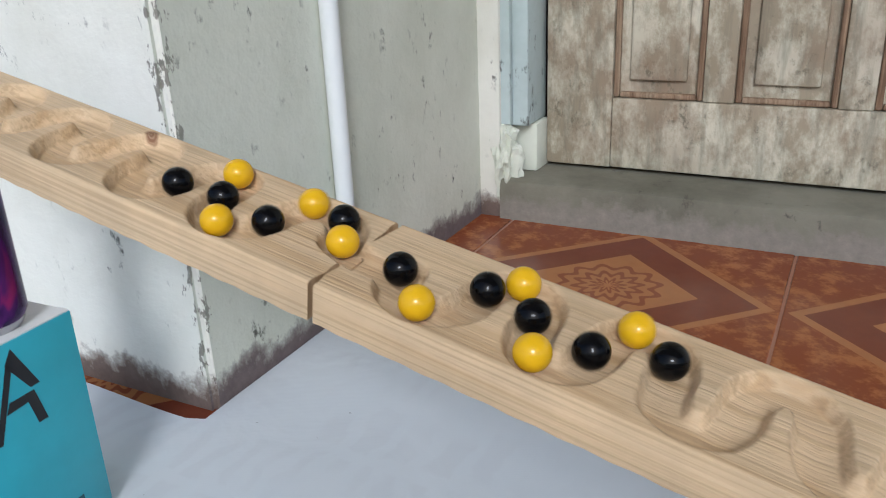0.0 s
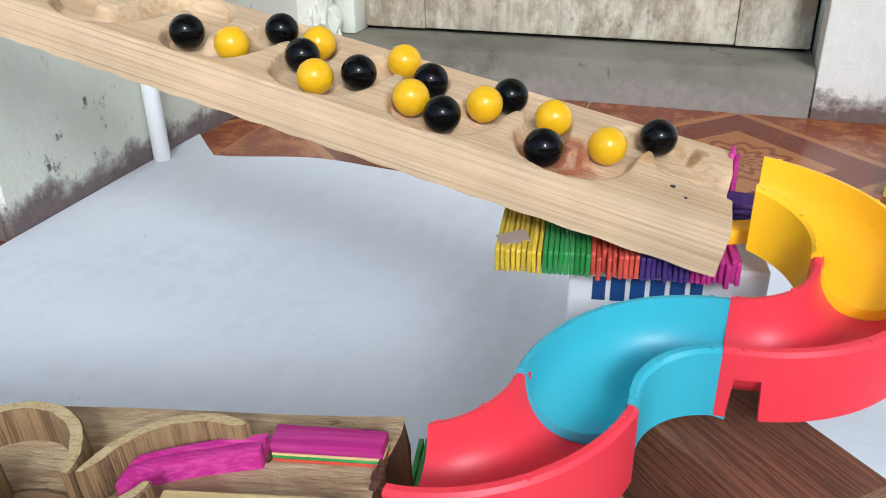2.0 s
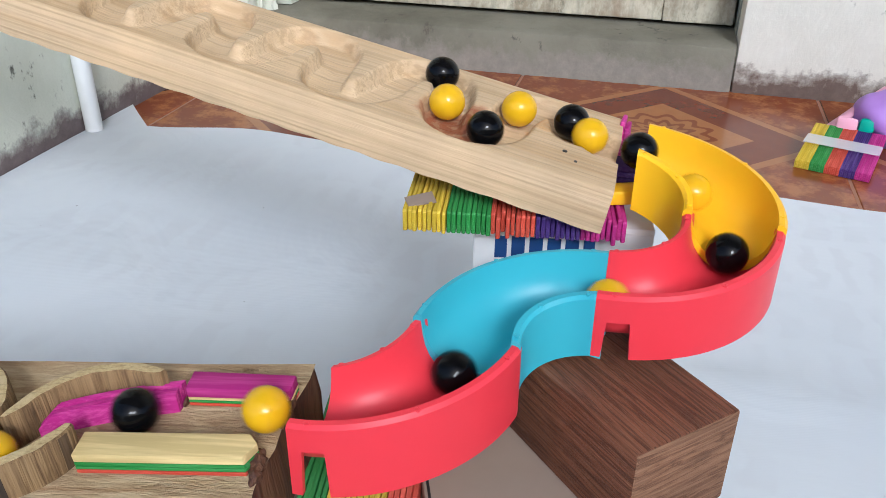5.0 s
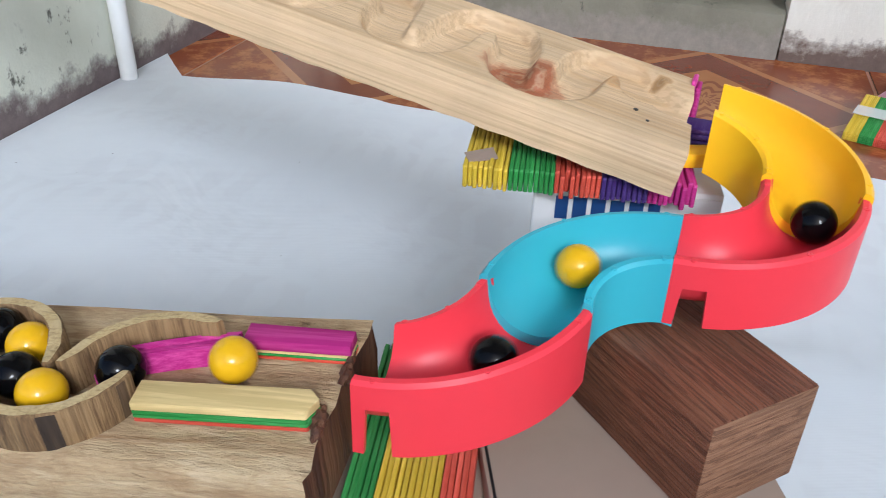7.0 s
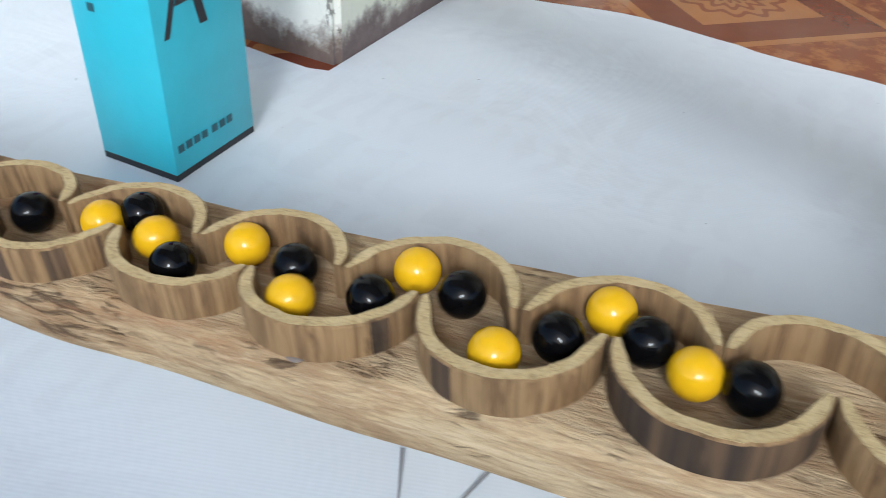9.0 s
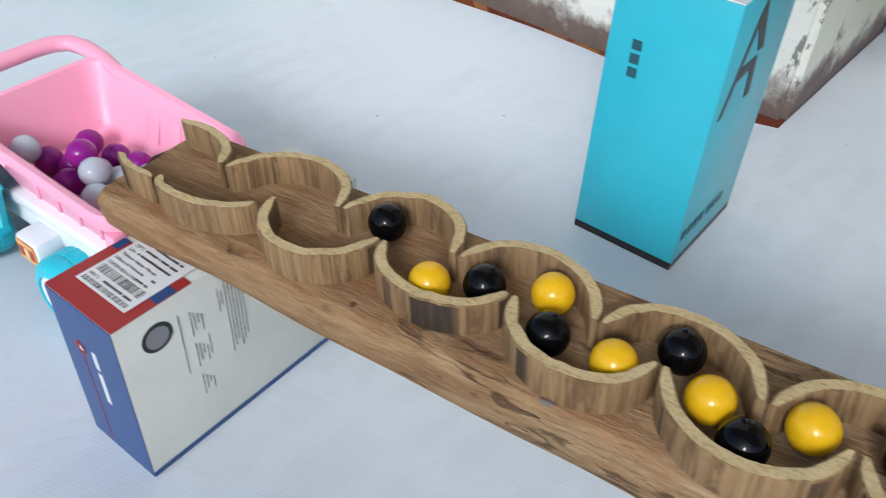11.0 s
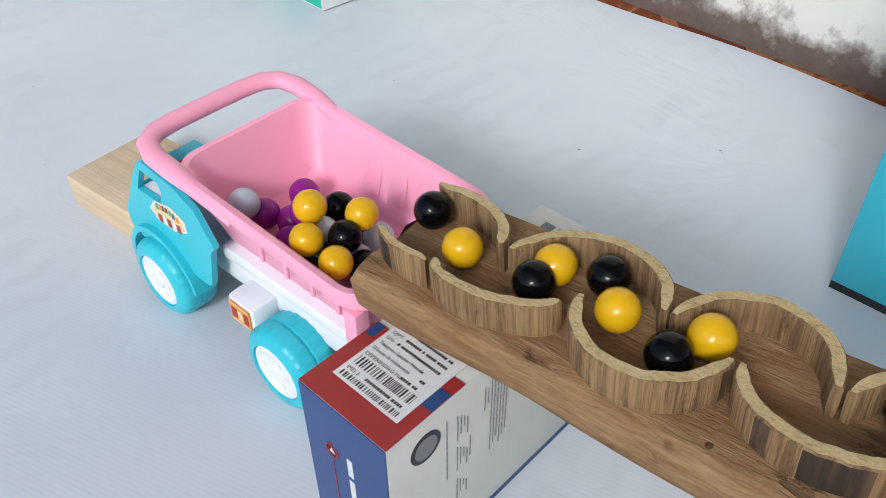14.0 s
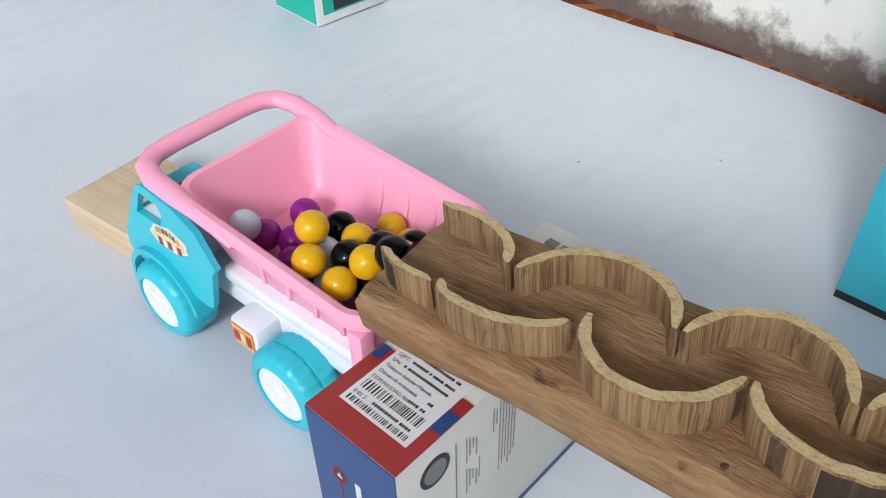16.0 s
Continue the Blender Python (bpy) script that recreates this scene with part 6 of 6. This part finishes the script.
    roll_marble(RUNNERS[8], [(0, 676, -1), (0.5, 785, -2), (0.7, 819, 0), (1, 874, -1), (1.5, 962, 1), (2, 1022, 2), (2.5, 1082, 1), (3, 1120, 4), (3.5, 1165, 0), (4, 1223, 1), (4.5, 1279, 0), (4.75, 1328, 0), (5, 1382, 0), (5.25, 1440, 0), (5.5, 1500, 0), (5.75, 1563, 0), (6, 1623, 0), (6.15, 1658, 0), (6.3, 1692, -2), (6.5, 1709, -5), (7, 1734, -3), (8, 1823, -2), (8.2, 1839, -5), (8.5, 1888, -3), (9, 1950, -2), (9.5, 2021, -4), (10, 2098, 2), (12.5, 2432, 2), (13, 2509, -1), (13.5, 2562, -4), (14, 2641, -3)], 14.15, REST[8])
    roll_marble(RUNNERS[9], [(0, 640, 1), (0.5, 760, 0), (0.7, 798, -1), (1, 845, 1), (1.5, 929, 0), (2, 1000, 4), (2.5, 1044, -1), (3, 1101, 0), (3.5, 1146, 0), (4, 1207, 1), (4.7, 1279, 0), (4.95, 1328, 0), (5.2, 1382, 0), (5.45, 1440, 0), (5.7, 1500, 0), (5.95, 1563, 0), (6.2, 1622, 0), (6.5, 1668, -6), (7, 1717, 0), (7.5, 1758, -6), (8, 1807, 3), (8.2, 1824, 2), (8.5, 1854, -3), (9, 1930, -2), (9.5, 1994, 1), (10, 2069, -2), (12.5, 2410, -4), (13, 2473, -5), (13.5, 2551, -6), (14, 2613, -1)], 14.3, REST[9])
    roll_marble(RUNNERS[10], [(0, 617, -1), (0.5, 721, 4), (0.7, 764, -4), (1, 814, 1), (1.5, 911, 0), (2, 973, 0), (2.5, 1018, 2), (3, 1075, 1), (3.5, 1119, 4), (4, 1171, 2), (4.89, 1279, 0), (5.14, 1328, 0), (5.39, 1382, 0), (5.64, 1440, 0), (5.89, 1500, 0), (6.14, 1563, 0), (6.5, 1648, 0), (7, 1700, -1), (7.5, 1737, -2), (8, 1784, -4), (8.2, 1803, 2), (8.5, 1834, -3), (9, 1908, 3), (9.5, 1969, -3), (10, 2040, 0), (12.5, 2373, -3), (13, 2453, -1), (13.5, 2537, 6), (14, 2569, -3)], 14.48, REST[10])
    roll_marble(RUNNERS[11], [(0, 596, 7), (0.5, 698, -2), (0.7, 739, 0), (1, 796, 0), (1.5, 882, 0), (2, 947, 4), (2.5, 1000, 4), (3, 1047, -1), (3.5, 1103, 1), (4, 1151, -1), (5.02, 1279, 0), (5.27, 1328, 0), (5.52, 1382, 0), (5.77, 1440, 0), (6.02, 1500, 0), (6.27, 1563, 0), (6.5, 1618, 0), (7, 1681, -3), (7.5, 1721, -1), (8, 1756, -6), (8.2, 1790, -2), (8.5, 1819, 3), (9, 1875, -2), (9.5, 1939, 0), (10, 2012, 2), (13, 2415, -4), (13.5, 2492, -7), (14, 2557, -4), (14.5, 2624, -1)], 14.7, REST[11])
    roll_marble(RUNNERS[12], [(0, 569, -1), (0.5, 666, 2), (0.7, 715, 0), (1, 772, 0), (1.5, 851, 1), (2, 918, -1), (2.5, 978, 0), (3, 1024, 0), (3.5, 1084, 1), (4, 1130, 1), (5.22, 1279, 0), (5.47, 1328, 0), (5.72, 1382, 0), (5.97, 1440, 0), (6.22, 1500, 0), (6.5, 1569, 1), (7, 1651, 1), (7.5, 1703, 0), (8, 1742, -2), (8.2, 1763, -6), (8.5, 1801, 0), (9, 1849, -1), (9.5, 1917, -4), (10, 1990, 2), (13, 2383, -1), (13.5, 2461, -1), (14, 2538, 1), (14.5, 2601, -1)], 14.88, REST[12])
    roll_marble(RUNNERS[13], [(0, 543, 0), (0.5, 638, -1), (0.7, 693, 1), (1, 755, 0), (1.5, 829, 2), (2, 901, 1), (2.5, 944, 2), (3, 1000, 5), (3.5, 1046, -1), (4, 1103, 1), (5.53, 1279, 0), (5.78, 1328, 0), (6.03, 1382, 0), (6.28, 1440, 0), (6.5, 1492, -7), (7, 1614, 0), (7.5, 1679, -3), (8, 1728, -2), (8.2, 1747, -1), (8.5, 1777, -13), (9, 1828, -2), (9.5, 1902, -2), (13.5, 2442, 3), (14, 2518, 0), (14.5, 2568, -4), (15, 2648, 1)], 15.05, REST[13])
    roll_marble(RUNNERS[14], [(0, 516, 1), (0.5, 612, 1), (0.7, 652, 0), (1, 727, 2), (1.5, 807, 0), (2, 877, 0), (2.5, 926, -1), (3, 978, 0), (3.5, 1024, 1), (4, 1082, 1), (5.86, 1279, 0), (6.11, 1328, 0), (6.5, 1403, 0), (7, 1524, 2), (7.5, 1654, 2), (8, 1713, 1), (8.2, 1727, -4), (8.5, 1754, 0), (9, 1810, 4), (9.5, 1861, -3), (13.5, 2411, -3), (14, 2481, -3), (14.5, 2549, -5), (15, 2614, 0)], 15.2, REST[14])
    roll_marble(RUNNERS[15], [(0, 487, 1), (0.5, 580, 1), (0.7, 618, -1), (1, 687, 0), (1.5, 787, -1), (2, 846, 0), (2.5, 897, 0), (3, 953, 9), (3.5, 1000, 4), (4, 1047, -1), (6.15, 1279, 0), (6.5, 1353, 4), (7, 1474, -9), (7.5, 1590, -1), (8, 1685, -3), (8.2, 1709, 0), (8.5, 1739, -3), (9, 1799, -9), (13.5, 2383, -2), (14, 2462, 0), (14.5, 2532, 4), (15, 2588, -3)], 15.35, REST[15])
    roll_marble(RUNNERS[16], [(0, 451, -1), (0.5, 533, -3), (0.7, 574, -1), (1, 636, -1), (1.5, 742, 1), (2, 814, 1), (2.5, 872, 0), (3, 920, 0), (3.5, 977, 1), (4, 1020, 2), (6.5, 1279, 0), (7, 1382, 4), (7.5, 1500, 2), (8, 1625, 5), (8.2, 1673, -4), (8.5, 1723, -2), (9, 1755, -5), (14.5, 2432, 4), (15, 2510, -1), (15.5, 2579, -6), (15.8, 2622, 0)], 15.85, REST[16])


motions()
